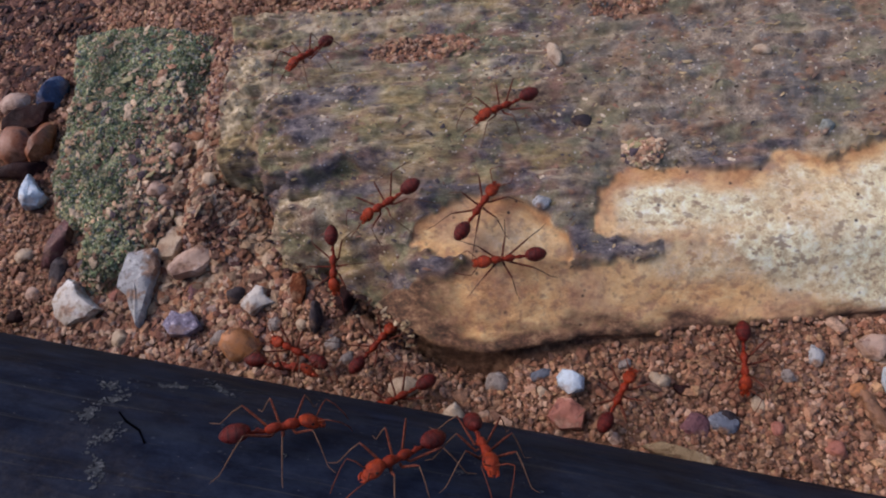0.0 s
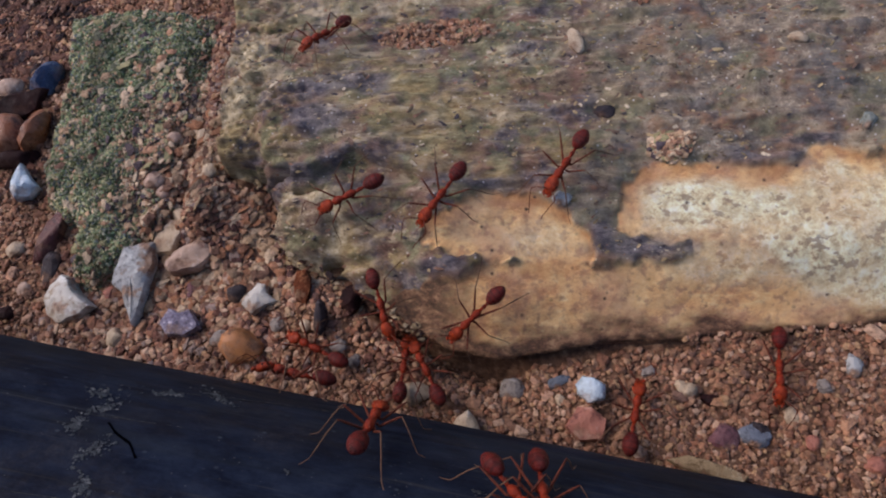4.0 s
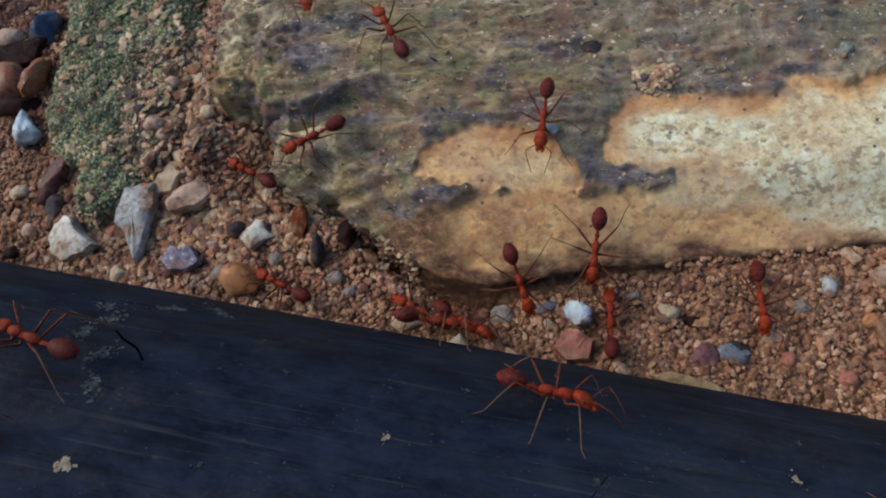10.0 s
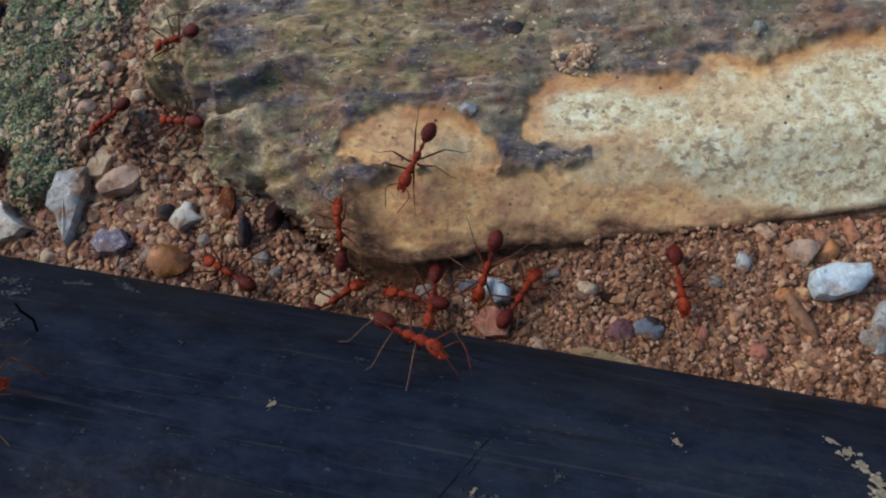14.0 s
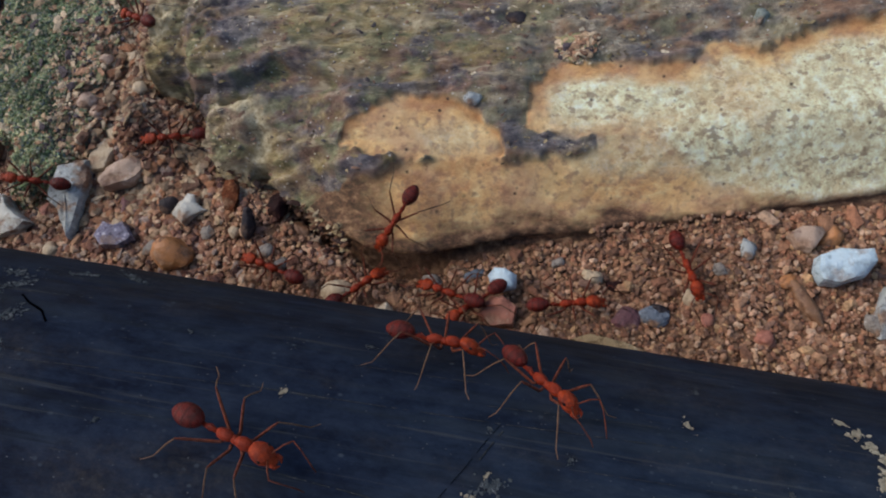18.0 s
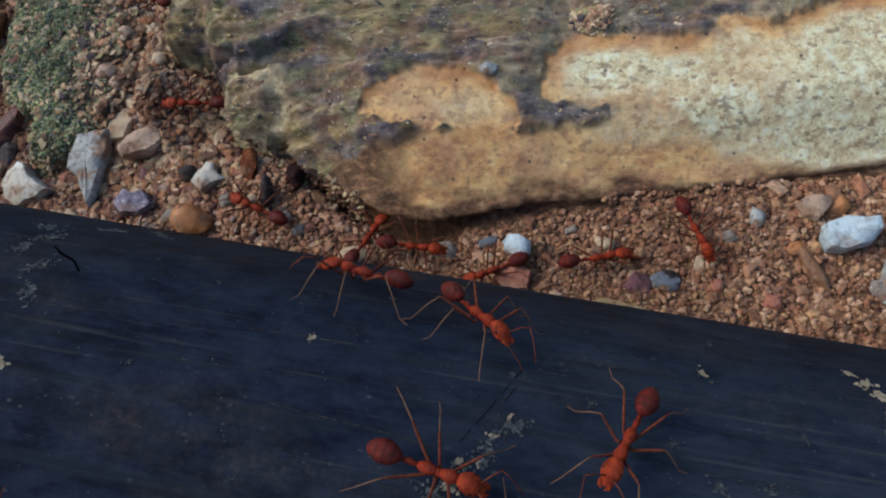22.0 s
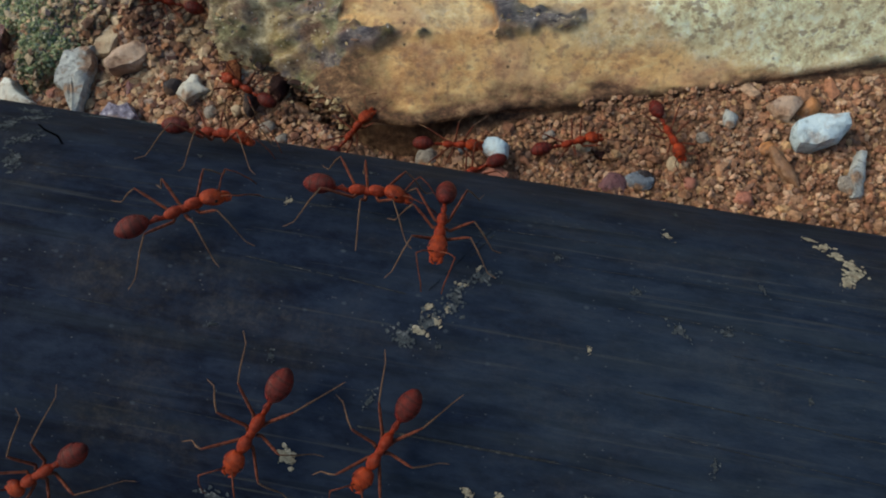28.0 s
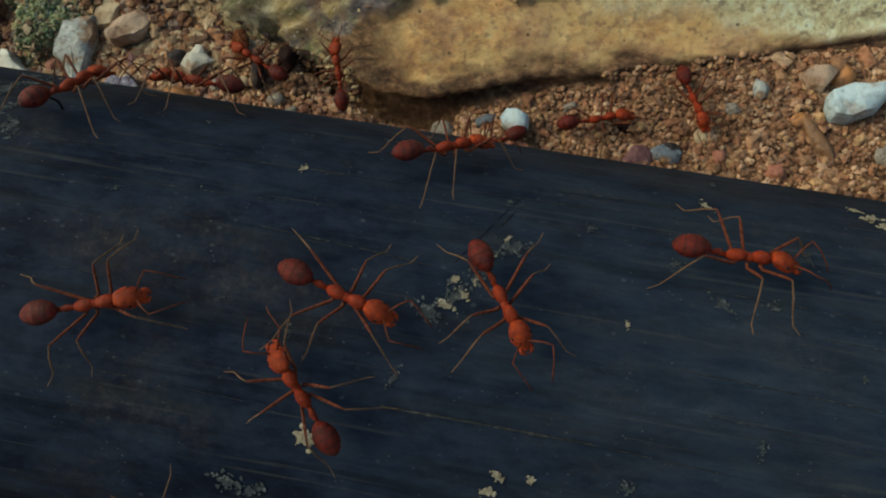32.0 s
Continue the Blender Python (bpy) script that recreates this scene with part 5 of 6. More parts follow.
DUSTY_SPOTS = (
    (-13.3, 45.0, 0.28, 1.8), (-5.2, 0.0, 0.2, 1.2), (-16.0, -7.1, 0.3, 1.3), (-18.6, -37.8, 0.8, 1.6), (-17.0, -38.6, 0.7, 1.3), (13.4, -13.0, 0.3, 2.0), (10.5, 11.4, 0.5, 1.6), (13.7, 12.5, 0.45, 1.7), (-40.8, 35.8, 0.95, 1.4), (-39.9, 27.2, 0.85, 1.5), (-43.8, 52.0, 1.0, 1.6), (-42.6, 47, 0.8, 2.0), (-43.4, 40.5, 0.7, 1.4),
    (-35.6, 61.0, 1.0, 2.6), (-39.5, 57.0, 0.7, 2.4), (11.3, 48.2, 0.22, 2.2), (-3.6, 27.5, 0.25, 1.6), (-20.5, -3.0, 0.2, 1.5), (30.5, 20.0, 0.3, 1.6), (19.0, 2.0, 0.22, 1.4), (-27.0, 40.0, 0.2, 1.7),
    (-30, 15, 0.22, 1.4), (25.4, 22.0, 0.6, 1.3), (25.6, 14.5, 0.7, 1.2), (7.6, 18.5, 0.35, 1.8), (2.0, 24.0, 0.3, 1.6), (16.4, 24.6, 0.3, 2.0), (6.0, -24.0, 0.5, 1.4), (-6.2, 4.5, 1.0, 1.6), (-4.6, 10.5, 0.9, 1.8), (-7.6, 0.5, 0.8, 1.5), (-3.0, 16.0, 0.7, 1.8), (-9.0, -12.0, 0.35, 1.8))
for k, (s, a, size, long) in enumerate(CREAM_SPOTS):
    dab(s, a, size, 300 + k, long, (k * 53) % 180)
for k, (s, a, size, long) in enumerate(DUSTY_SPOTS):
    dab(s, a, size, 340 + k, long, (k * 53) % 180, DUST, 1.4)


def scuff(name, label, mat, stops, width, seed, gaps=0.35):
    """A broken line scraped along the pipe through the given places (s, degrees)."""
    rng, verts, faces = random.Random(seed), [], []
    for (s0, a0), (s1, a1) in zip(stops, stops[1:]):
        n = max(2, int(math.hypot(s1 - s0, (a1 - a0) * 0.34) / 0.4))
        for k in range(n):
            if rng.random() < gaps:
                continue
            base = len(verts)
            for u, edge in ((k / n, -1), (k / n, 1), ((k + 1) / n, 1), ((k + 1) / n, -1)):
                half = 0.42 * width * (0.5 + 0.5 * noise.noise(Vector((u * 7 + seed, seed, 0))) + 0.25)
                across = 0.5 * half * edge
                run = Vector((s1 - s0, (a1 - a0) * 0.344, 0)).normalized()
                verts.append([c * MM for c in pipe_point(s0 + (s1 - s0) * u - run.y * across, a0 + (a1 - a0) * u + run.x * across / 0.344, 0.055 + 0.01 * (edge > 0))[0]])
            faces.append((base, base + 1, base + 2, base + 3))
    ob = mesh_object(name, verts, faces, mat)
    ob.parent = pipe
    ob.matrix_parent_inverse = pipe.matrix_world.inverted()
    if label:
        ob["label"] = label
    return ob


SCUFFS = (
    (((-45, 23.0), (-34, 25.5), (-19.7, 27.9), (-3.7, 29.1), (9.9, 30.9)), 0.16, 0.45), (((-9.5, -17.3), (-3.3, -17.3), (3.5, -17.4)), 0.5, 0.0), (((3.5, -17.4), (12, -18.5)), 0.16, 0.5),
    (((8, -2), (22, -3.5), (34, -4)), 0.18, 0.35), (((6, 14), (20, 13), (34, 13)), 0.16, 0.5), (((-20, 12), (-12, 10.5), (-8, 9.5)), 0.22, 0.4), (((14, 8), (30, 7)), 0.14, 0.5),
    (((-32, 17), (-18, 18.5)), 0.12, 0.55), (((2, 22), (14, 23), (28, 22)), 0.12, 0.55), (((-4, 33), (8, 35)), 0.14, 0.5), (((16, 38), (30, 40)), 0.12, 0.5), (((-28, -20), (-16, -21)), 0.14, 0.5),
    (((-40, 58), (-32, 63), (-26, 66)), 0.4, 0.4), (((10, -9), (24, -11)), 0.14, 0.5), (((-14, 38), (-4, 39)), 0.12, 0.5), (((-38, -2), (-26, -3)), 0.14, 0.55), (((-44, 44), (-36, 46)), 0.18, 0.5))
for k, (stops, width, gaps) in enumerate(SCUFFS):
    scuff("scratch", "pale scratch", SCRATCH, stops, width, 400 + k, gaps * 0.45)
scuff("crack", "dark curved crack", CRACK, ((-41.3, 42.9), (-40.2, 40.5), (-38.7, 38.6), (-37.6, 35.4)), 0.6, 431, 0.0)
scuff("crack", "thin dark crack", CRACK, ((-2.9, 29.0), (-3.6, 25.5), (-4.9, 18.5), (-6.5, 11.0)), 0.13, 432, 0.25)
scuff("scratch", "pale scratch", SCRATCH, ((-2.4, 29.0), (-3.2, 25.0), (-4.6, 17.5)), 0.25, 433, 0.3)


# ---- ants ----
def lump(bm, x, z, rx, ry, rz, y=0.0, turn=0.0, detail=2):
    """An egg-shaped swelling added to bm, millimetres in the ant's space (x forward, z up)."""
    m = pose(x * MM, y * MM, z * MM, 0, turn, 0) @ Matrix.Diagonal((rx * MM, ry * MM, rz * MM, 1))
    bmesh.ops.create_icosphere(bm, subdivisions=detail, radius=1.0, matrix=m)


def limb(bm, points, radii, sides=6):
    """A tapering tube through points (millimetres)."""
    rings = []
    for k, (p, r) in enumerate(zip(points, radii)):
        ahead = Vector(points[min(k + 1, len(points) - 1)]) - Vector(points[max(k - 1, 0)])
        turn = ahead.to_track_quat("Z", "Y")
        rings.append([bm.verts.new((Vector(p) + turn @ Vector((r * math.cos(2 * math.pi * j / sides), r * math.sin(2 * math.pi * j / sides), 0))) * MM) for j in range(sides)])
    for a, b in zip(rings, rings[1:]):
        for j in range(sides):
            bm.faces.new((a[j], a[(j + 1) % sides], b[(j + 1) % sides], b[j]))
    bm.faces.new(rings[0][::-1])
    bm.faces.new(rings[-1])


# hip place, rest direction in degrees from the heading, reach in millimetres
HIPS = ((1.55, 0.32, 48, 4.6), (0.75, 0.36, 96, 4.3), (0.05, 0.34, 143, 5.6))


def build_ant():
    ant = new("ant")
    ant["label"], ant["category"] = "orange-red weaver ant with a darker oval abdomen and long legs", "ant"
    bm = bmesh.new()
    lump(bm, 2.97, 1.82, 0.87, 0.72, 0.50, detail=3)
    for v in bm.verts:
        u, w = (v.co.x / MM - 2.97) / 0.87, v.co.y / MM / 0.72
        v.co.y *= 1 - 0.30 * max(0.0, u) ** 1.5 - 0.05 * max(0.0, -u)
        v.co.z += (-0.30 * u - 0.10 * max(0.0, u) ** 2) * MM
        v.co.x += 0.16 * MM * (1 - math.exp(-(w / 0.35) ** 2)) * min(0.0, u)
    lump(bm, 3.7, 1.46, 0.26, 0.42, 0.2, turn=20)
    head = part("head", bm, HEAD_SHELL, ant, "orange heart-shaped head")
    for side in (1, -1):
        bm = bmesh.new()
        lump(bm, 3.0, 1.98, 0.16, 0.1, 0.14, y=0.59 * side, detail=2)
        part("eye", bm, EYE, head, "black compound eye")
        bm = bmesh.new()
        limb(bm, [(3.45, 0.25 * side, 1.95), (4.0, 0.9 * side, 2.5), (4.45, 1.35 * side, 2.65)], [0.06, 0.055, 0.05], 5)
        limb(bm, [(4.45, 1.35 * side, 2.65), (5.1, 1.15 * side, 2.2), (5.9, 0.8 * side, 1.3), (6.2, 0.7 * side, 0.7)], [0.045, 0.045, 0.05, 0.035], 5)
        part("antenna", bm, LEG, head, "thin elbowed antenna")
        bm = bmesh.new()
        limb(bm, [(3.62, 0.36 * side, 1.55), (3.95, 0.34 * side, 1.42), (4.15, 0.08 * side, 1.36)], [0.17, 0.14, 0.03], 5)
        part("mandible", bm, HEAD_SHELL, head)
    bm = bmesh.new()
    lump(bm, 1.55, 1.88, 0.70, 0.44, 0.46, turn=8)
    lump(bm, 0.85, 1.72, 0.66, 0.30, 0.34)
    lump(bm, 0.05, 1.74, 0.72, 0.42, 0.44, turn=-12)
    limb(bm, [(1.9, 0, 1.95), (2.35, 0, 1.9)], [0.24, 0.2], 8)
    part("thorax", bm, SHELL, ant)
    bm = bmesh.new()
    limb(bm, [(-0.5, 0, 1.55), (-0.85, 0, 1.6), (-1.1, 0, 1.78), (-1.4, 0, 1.65), (-1.9, 0, 1.65)], [0.16, 0.17, 0.24, 0.16, 0.16], 8)
    part("petiole", bm, SHELL, ant)
    bm = bmesh.new()
    lump(bm, -2.8, 1.85, 1.22, 0.80, 0.72, turn=-6, detail=3)
    for v in bm.verts:
        u = (v.co.x / MM + 2.85) / 1.22
        taper = 1 - 0.22 * max(0.0, -u) ** 2 - 0.10 * max(0.0, u) ** 2
        band = 1 + 0.018 * math.cos(u * 16)
        v.co.y, v.co.z = v.co.y * taper * band, (v.co.z - 1.85 * MM) * taper * band + 1.85 * MM
    part("gaster", bm, GASTER, ant, "dark red oval abdomen")
    meshes = []
    for x, y, turn, reach in HIPS:
        bm = bmesh.new()
        limb(bm, [(0, 0, 0), (0.28, 0, -0.2), (0.6 * reach * 0.62, 0, 0.95), (reach * 0.47, 0, 1.25)], [0.15, 0.115, 0.10, 0.06])
        upper = bpy.data.meshes.new("leg")
        bm.to_mesh(upper), bm.free()
        bm = bmesh.new()
        limb(bm, [(reach * 0.47, 0, 1.25), (reach * 0.62, 0, 0.35), (reach * 0.79, 0, -0.95), (reach * 0.85, 0, -1.35), (reach * 0.96, 0.05, -1.48), (reach, 0.06, -1.5)], [0.055, 0.06, 0.045, 0.04, 0.035, 0.025])
        lower = bpy.data.meshes.new("shin")
        bm.to_mesh(lower), bm.free()
        for me, mat in ((upper, LEG), (lower, SHIN)):
            me.materials.append(mat)
            me.polygons.foreach_set("use_smooth", [True] * len(me.polygons))
        meshes.append((upper, lower))
    for side in (1, -1):
        for (x, y, turn, reach), (upper, lower) in zip(HIPS, meshes):
            leg = new("leg", upper)
            leg.parent = ant
            leg.matrix_local = pose(x * MM, y * side * MM, 1.58 * MM, 0, 0, turn * side)
            shin = new("shin", lower)
            shin.parent = leg
    return ant


def stand(kind, a, b, heading):
    """The pose of an ant on the ground side (x, y) or on the pipe (along it, degrees round it)."""
    if kind == "p":
        return pipe_at(a, b, heading)
    o = np.linspace(-3, 3, 7)
    gx, gy = np.meshgrid(a + o, b + o)
    z = top_z(gx, gy)
    slope_x, slope_y = float((z * (gx - a)).sum() / ((gx - a) ** 2).sum()), float((z * (gy - b)).sum() / ((gy - b) ** 2).sum())
    calm = min(1.0, 0.45 / max(1e-6, math.hypot(slope_x, slope_y)))
    up = Vector((-slope_x * calm, -slope_y * calm, 1)).normalized()
    x = Vector((math.cos(radians(heading)), math.sin(radians(heading)), 0))
    x = (x - up * x.dot(up)).normalized()
    return Matrix.Translation(Vector((a, b, float(np.percentile(z, 75)))) * MM) @ Matrix((x, up.cross(x), up)).transposed().to_4x4()


def go(ant, rows):
    """Keys an ant along its rows, and its legs in step with its pace."""
    fine = [rows[0]]
    for r, q in zip(rows, rows[1:]):
        n = max(1, int(abs(q[4] - r[4]) / 50) + 1, int(math.ceil((q[0] - r[0]) / 1.0)) if r[1] == q[1] else 1)
        for k in range(1, n + 1):
            u = k / n
            if r[1] == q[1] and k < n:
                fine.append((r[0] + (q[0] - r[0]) * u, q[1], *(r[j] + (q[j] - r[j]) * u for j in (2, 3, 4))))
            elif k < n:
                fine.append((r[0] + (q[0] - r[0]) * u, *((r if u < 0.5 else q)[j] for j in (1, 2, 3)), r[4] + (q[4] - r[4]) * u))
        fine.append(q)
    keys = [(t, stand(kind, a, b, h)) for t, kind, a, b, h in fine]
    walk(ant, keys)
    rng = random.Random(int(rows[0][2] * 10))
    steps, t, phase = [(0.0, 0.0)], 0.0, 0.0
    for (t0, m0), (t1, m1) in zip(keys, keys[1:]):
        far = (m1.translation - m0.translation).length / MM + 0.02 * math.degrees(m0.to_quaternion().rotation_difference(m1.to_quaternion()).angle)
        count = min(int(round(far / 1.3)), int((t1 - t0) / 0.14))
        for k in range(count):
            phase = 1.0 if phase <= 0 else -1.0
            steps.append((t0 + (t1 - t0) * (k + 0.5) / count, phase))
    steps.append((32.0, steps[-1][1]))
    legs = [o for o in ant.children if o.name.startswith("leg")]
    for k, leg in enumerate(legs):
        side, (x, y, turn, _) = (1, HIPS[k]) if k < 3 else (-1, HIPS[k - 3])
        beat, off = (1 if (k % 3 + (k > 2)) % 2 else -1), rng.uniform(-12, 12)
        walk(leg, [(s, pose(x * MM, y * side * MM, 1.58 * MM, 0, 0, (turn + off) * side + 14 * beat * p * side)) for s, p in steps])


first_ant = build_ant()
ants = [first_ant] + [copy_thing(first_ant, pose(0, 0, 0)) for _ in range(22)]
for k, ant in enumerate(ants):
    ant["group"] = "foraging ants"
    ant.scale = [0.96 + 0.05 * ((k * 7) % 5) / 4] * 3

# ---- how the ants go: seconds, surface (g: ground or log, p: pipe), place, heading ----
def motions():
    go(ants[0], (
        (0, "g", -29.1, 37.5, -124), (1, "g", -28.8, 37.9, -130), (2, "g", -28.7, 38.9, -132), (5, "g", -28.0, 38.2, -127),
        (7, "g", -29.5, 36.2, -100), (8, "g", -29.0, 35.6, -100), (9, "g", -29.0, 36.4, -97), (10, "g", -29.0, 35.5, -84),
        (11, "g", -27.7, 33.6, -89), (12, "g", -27.3, 26.6, -97), (13, "g", -30.5, 26.7, -160), (14, "g", -33.9, 27.2, -179),
        (17, "g", -39.8, 31.9, -214), (18, "g", -40.7, 31.4, -208), (19, "g", -40.8, 30.8, -205), (20, "g", -41.8, 31.1, -204),
        (21, "g", -41.0, 31.0, -207), (22, "g", -41.3, 30.2, -207), (25, "g", -42.0, 31.1, -209), (32, "g", -42.0, 31.1, -209),))
    go(ants[1], (
        (0, "g", -5.7, 29.0, -153), (1, "g", -8.3, 27.5, -147), (2, "g", -12.7, 25.1, -149), (5, "g", -14.8, 14.1, -113), (6, "g", -14.7, 14.2, -111),
        (7, "g", -12.5, 14.3, -85), (8, "g", -8.7, 10.5, -73), (9, "g", -3.9, 5.5, -52), (10, "g", -5.8, 3.2, -74), (11, "g", -7.4, 2.5, -101),
        (12, "g", -5.9, 1.3, -67), (13, "g", -6.8, 1.8, -121), (14, "g", -6.5, -1.3, -93), (17, "g", -3.1, -2.7, -133), (19, "g", -2.4, -3.4, -157),
        (32, "g", -2.4, -3.4, -157),))
    go(ants[2], (
        (0, "g", -17.8, 17.9, -156), (1, "g", -18.5, 19.1, -154), (2, "g", -20.8, 20.4, -168), (5, "g", -25.1, 18.5, -149),
        (6, "g", -25.1, 18.5, -142), (7, "g", -25.7, 18.2, -144), (8, "g", -25.9, 18.5, -143), (9, "g", -26.7, 18.8, -153),
        (10, "g", -27.2, 18.7, -156), (11, "g", -27.4, 19.2, -162), (12, "g", -30.1, 19.2, -180), (13, "g", -33.3, 19.4, -191),
        (14, "g", -34.4, 19.4, -194), (17, "g", -37.3, 18.7, -183), (18, "g", -37.8, 18.6, -176), (19, "g", -36.5, 18.0, -192),
        (20, "g", -37.6, 18.8, -181), (21, "g", -37.5, 19.0, -184), (22, "g", -37.6, 18.9, -181), (23, "g", -37.1, 18.8, -185),
        (24, "g", -37.2, 19.1, -184), (25, "g", -38.5, 20.1, -188), (28, "g", -39.2, 20.3, -189), (30, "g", -36.5, 21.5, -204),
        (32, "g", -36.5, 21.5, -204),))
    go(ants[3], (
        (0, "g", -9.2, 16.5, 55), (1, "g", -4.7, 19.7, 49), (2, "g", -1.9, 24.6, 69), (2.5, "g", -2.2, 27.4, 65), (4.5, "g", -2.6, 60.6, 75),
        (32, "g", -2.6, 60.6, 75),))
    go(ants[4], (
        (0, "g", 1.8, 49.4, -91), (1, "g", 3.6, 40.1, -83), (2, "g", 3.4, 34.2, -89), (5, "g", -4.1, 14.1, -139), (6, "g", -3.0, 12.5, -107),
        (7, "g", -0.4, 10.1, -83), (8, "g", 2.0, 8.6, -81), (9, "g", 1.7, 7.3, -92), (10, "g", 1.8, 6.2, -96), (11, "g", -0.9, 5.5, -126),
        (12, "g", -2.3, 5.6, -140), (13, "g", 0.2, 3.8, -103), (14, "g", -0.9, 2.3, -107), (17, "g", -2.4, -2.4, -153), (18, "g", -5.2, -2.1, -205),
        (19, "g", -6.5, -1.8, -226), (20, "g", -9.1, -2.9, -195), (21, "p", -13.1, 47.8, -164), (22, "p", -15.9, 46.1, -188),
        (23, "p", -19.7, 44.4, -181), (24, "p", -23.1, 37.2, -163), (25, "p", -21.2, 32.8, -91), (25.5, "p", -20.5, 27.9, -65),
        (28, "p", -13.1, 29.4, 2), (29, "p", -7.3, 36.7, 18), (30, "p", -1.4, 20.7, -36), (31, "p", 4.2, 14.8, -19), (32, "p", 10.8, 19.0, -1),))
    go(ants[5], (
        (0, "g", -5.9, 11.6, -173), (1, "g", -9.8, 9.0, -158), (2, "g", -11.5, 6.7, -141), (5, "g", -10.4, 6.6, -132), (6, "g", -9.0, 3.3, -117),
        (7, "g", -10.4, 1.3, -103), (8, "g", -10.5, -1.1, -125), (9, "g", -12.4, 0.2, -204), (10, "g", -11.9, -1.4, -34), (11, "g", -11.5, -1.5, 47),
        (12, "g", -11.6, -1.7, 128), (13, "g", -11.1, -1.4, 124), (14, "g", -8.4, -1.5, 162), (17, "p", -4.6, 48.2, 307), (18, "p", -0.6, 38.3, 316),
        (19, "p", 0.9, 25.3, 288), (20, "p", 5.7, 17.4, 331), (21, "p", 8.1, 15.1, 325), (22, "p", 4.3, 16.6, 247), (23, "p", -0.4, 15.5, 224),
        (24, "p", -1.7, 10.0, 222), (25, "p", -2.5, 2.3, 233), (28, "p", -7.3, -17.7, 247), (29, "p", -5.4, -21.6, 260),
        (29.5, "p", -11.8, -29.9, 167), (30, "p", -11.5, -28.8, 140), (31, "p", -11.0, -17.2, 112), (32, "p", -13.9, -17.3, 131),))
    go(ants[6], (
        (0, "g", -25.1, 13.3, -93), (1, "g", -25.5, 11.3, -104), (2, "g", -22.9, 10.4, -82), (5, "g", -19.3, 7.4, -75), (6, "g", -22.2, 9.5, -125),
        (7, "g", -24.6, 12.3, -176), (8, "g", -25.3, 12.4, -190), (9, "g", -31.6, 14.2, -206), (10, "g", -35.9, 17.1, -209),
        (11, "g", -39.8, 19.9, -211), (12, "g", -43.8, 23.7, -200), (13, "g", -43.6, 23.6, -195), (14, "g", -44.5, 21.2, -163),
        (17, "g", -51.5, 13.7, -150), (18, "g", -55.1, 14.1, -189), (19, "g", -61.8, 13.8, -176), (20, "g", -68.2, 12.1, -169),
        (32, "g", -68.2, 12.1, -169),))
    go(ants[7], (
        (0, "g", -17.7, -1.9, -151), (1, "g", -16.5, -0.2, -268), (2, "g", -16.6, 0.3, -256), (5, "g", -16.0, 1.9, -235), (6, "g", -14.6, 4.6, -274),
        (7, "g", -14.6, 7.1, -288), (8, "g", -15.8, 11.2, -282), (9, "g", -14.7, 20.1, -270), (10, "g", -18.9, 28.5, -242),
        (11, "g", -20.0, 36.5, -257), (12, "g", -20.5, 45.8, -259), (32, "g", -20.5, 45.8, -259),))
    go(ants[8], (
        (0, "g", 3.2, 77.4, -93), (7, "g", 2.8, 43.8, -97), (8, "g", 1.9, 35.8, -99), (9, "g", -1.1, 27.4, -99), (10, "g", -2.6, 18.8, -99),
        (11, "g", -4.8, 13.6, -110), (12, "g", -6.9, 12.7, -114), (13, "g", -7.5, 12.3, -114), (14, "g", -7.6, 12.3, -115),
        (16.5, "g", -8.1, 8.7, -104), (17, "g", -8.4, 6.9, -112), (18, "g", -10.2, 5.8, -124), (19, "g", -11.8, 3.3, -131),
        (20, "g", -13.3, 1.8, -137), (21, "g", -13.8, 0.4, -154), (22, "g", -11.3, 0.2, -10), (23, "g", -11.0, 0.3, 2), (24, "g", -9.2, 0.6, 0),
        (25, "g", -5.1, -0.2, 5), (28, "g", -5.1, 0.8, -6), (29, "g", -7.9, 1.6, -8), (30, "g", -15.6, 4.0, -14), (30.5, "g", -17.2, 4.5, 0),
        (31, "g", -18.0, 4.6, 20), (31.5, "g", -17.6, 4.8, 70), (32, "g", -17.8, 5.2, 90),))
    go(ants[9], (
        (0, "p", -28.2, 42.0, 30), (1, "p", -23.2, 46.7, 40), (2, "p", -21.2, 54.3, 56), (5, "p", -22.8, 52.6, 102), (6, "p", -22.5, 60.0, 89),
        (7, "p", -20.4, 55.5, 56), (8, "p", -16.9, 65.1, 56), (9, "p", -18.7, 76.2, -1), (10, "p", -17.4, 73.3, 4), (11, "p", -18.1, 67.4, 106),
        (12, "g", -15.4, -1.9, 32), (13, "g", -16.6, -1.2, 53), (14, "g", -17.2, -1.3, 34), (17, "g", -16.2, -0.7, 36), (18, "g", -15.7, -1.2, 38),
        (19, "g", -15.7, -1.3, 41), (20, "g", -15.7, -0.6, 44), (21, "g", -16.0, -0.2, 58), (22, "g", -16.2, 0.5, 59), (23, "g", -13.9, 0.6, 72),
        (24, "g", -15.3, 0.6, 64), (25, "g", -16.0, 1.7, 58), (28, "g", -15.8, 2.2, 42), (29, "g", -15.2, 2.6, 110), (30, "g", -18.0, 3.8, 168),
        (30.5, "g", -20.4, 4.2, 170), (31, "p", -22.0, 72.0, 180), (31.5, "p", -27.2, 58.0, 181), (32, "p", -29.8, 52.0, 181),))
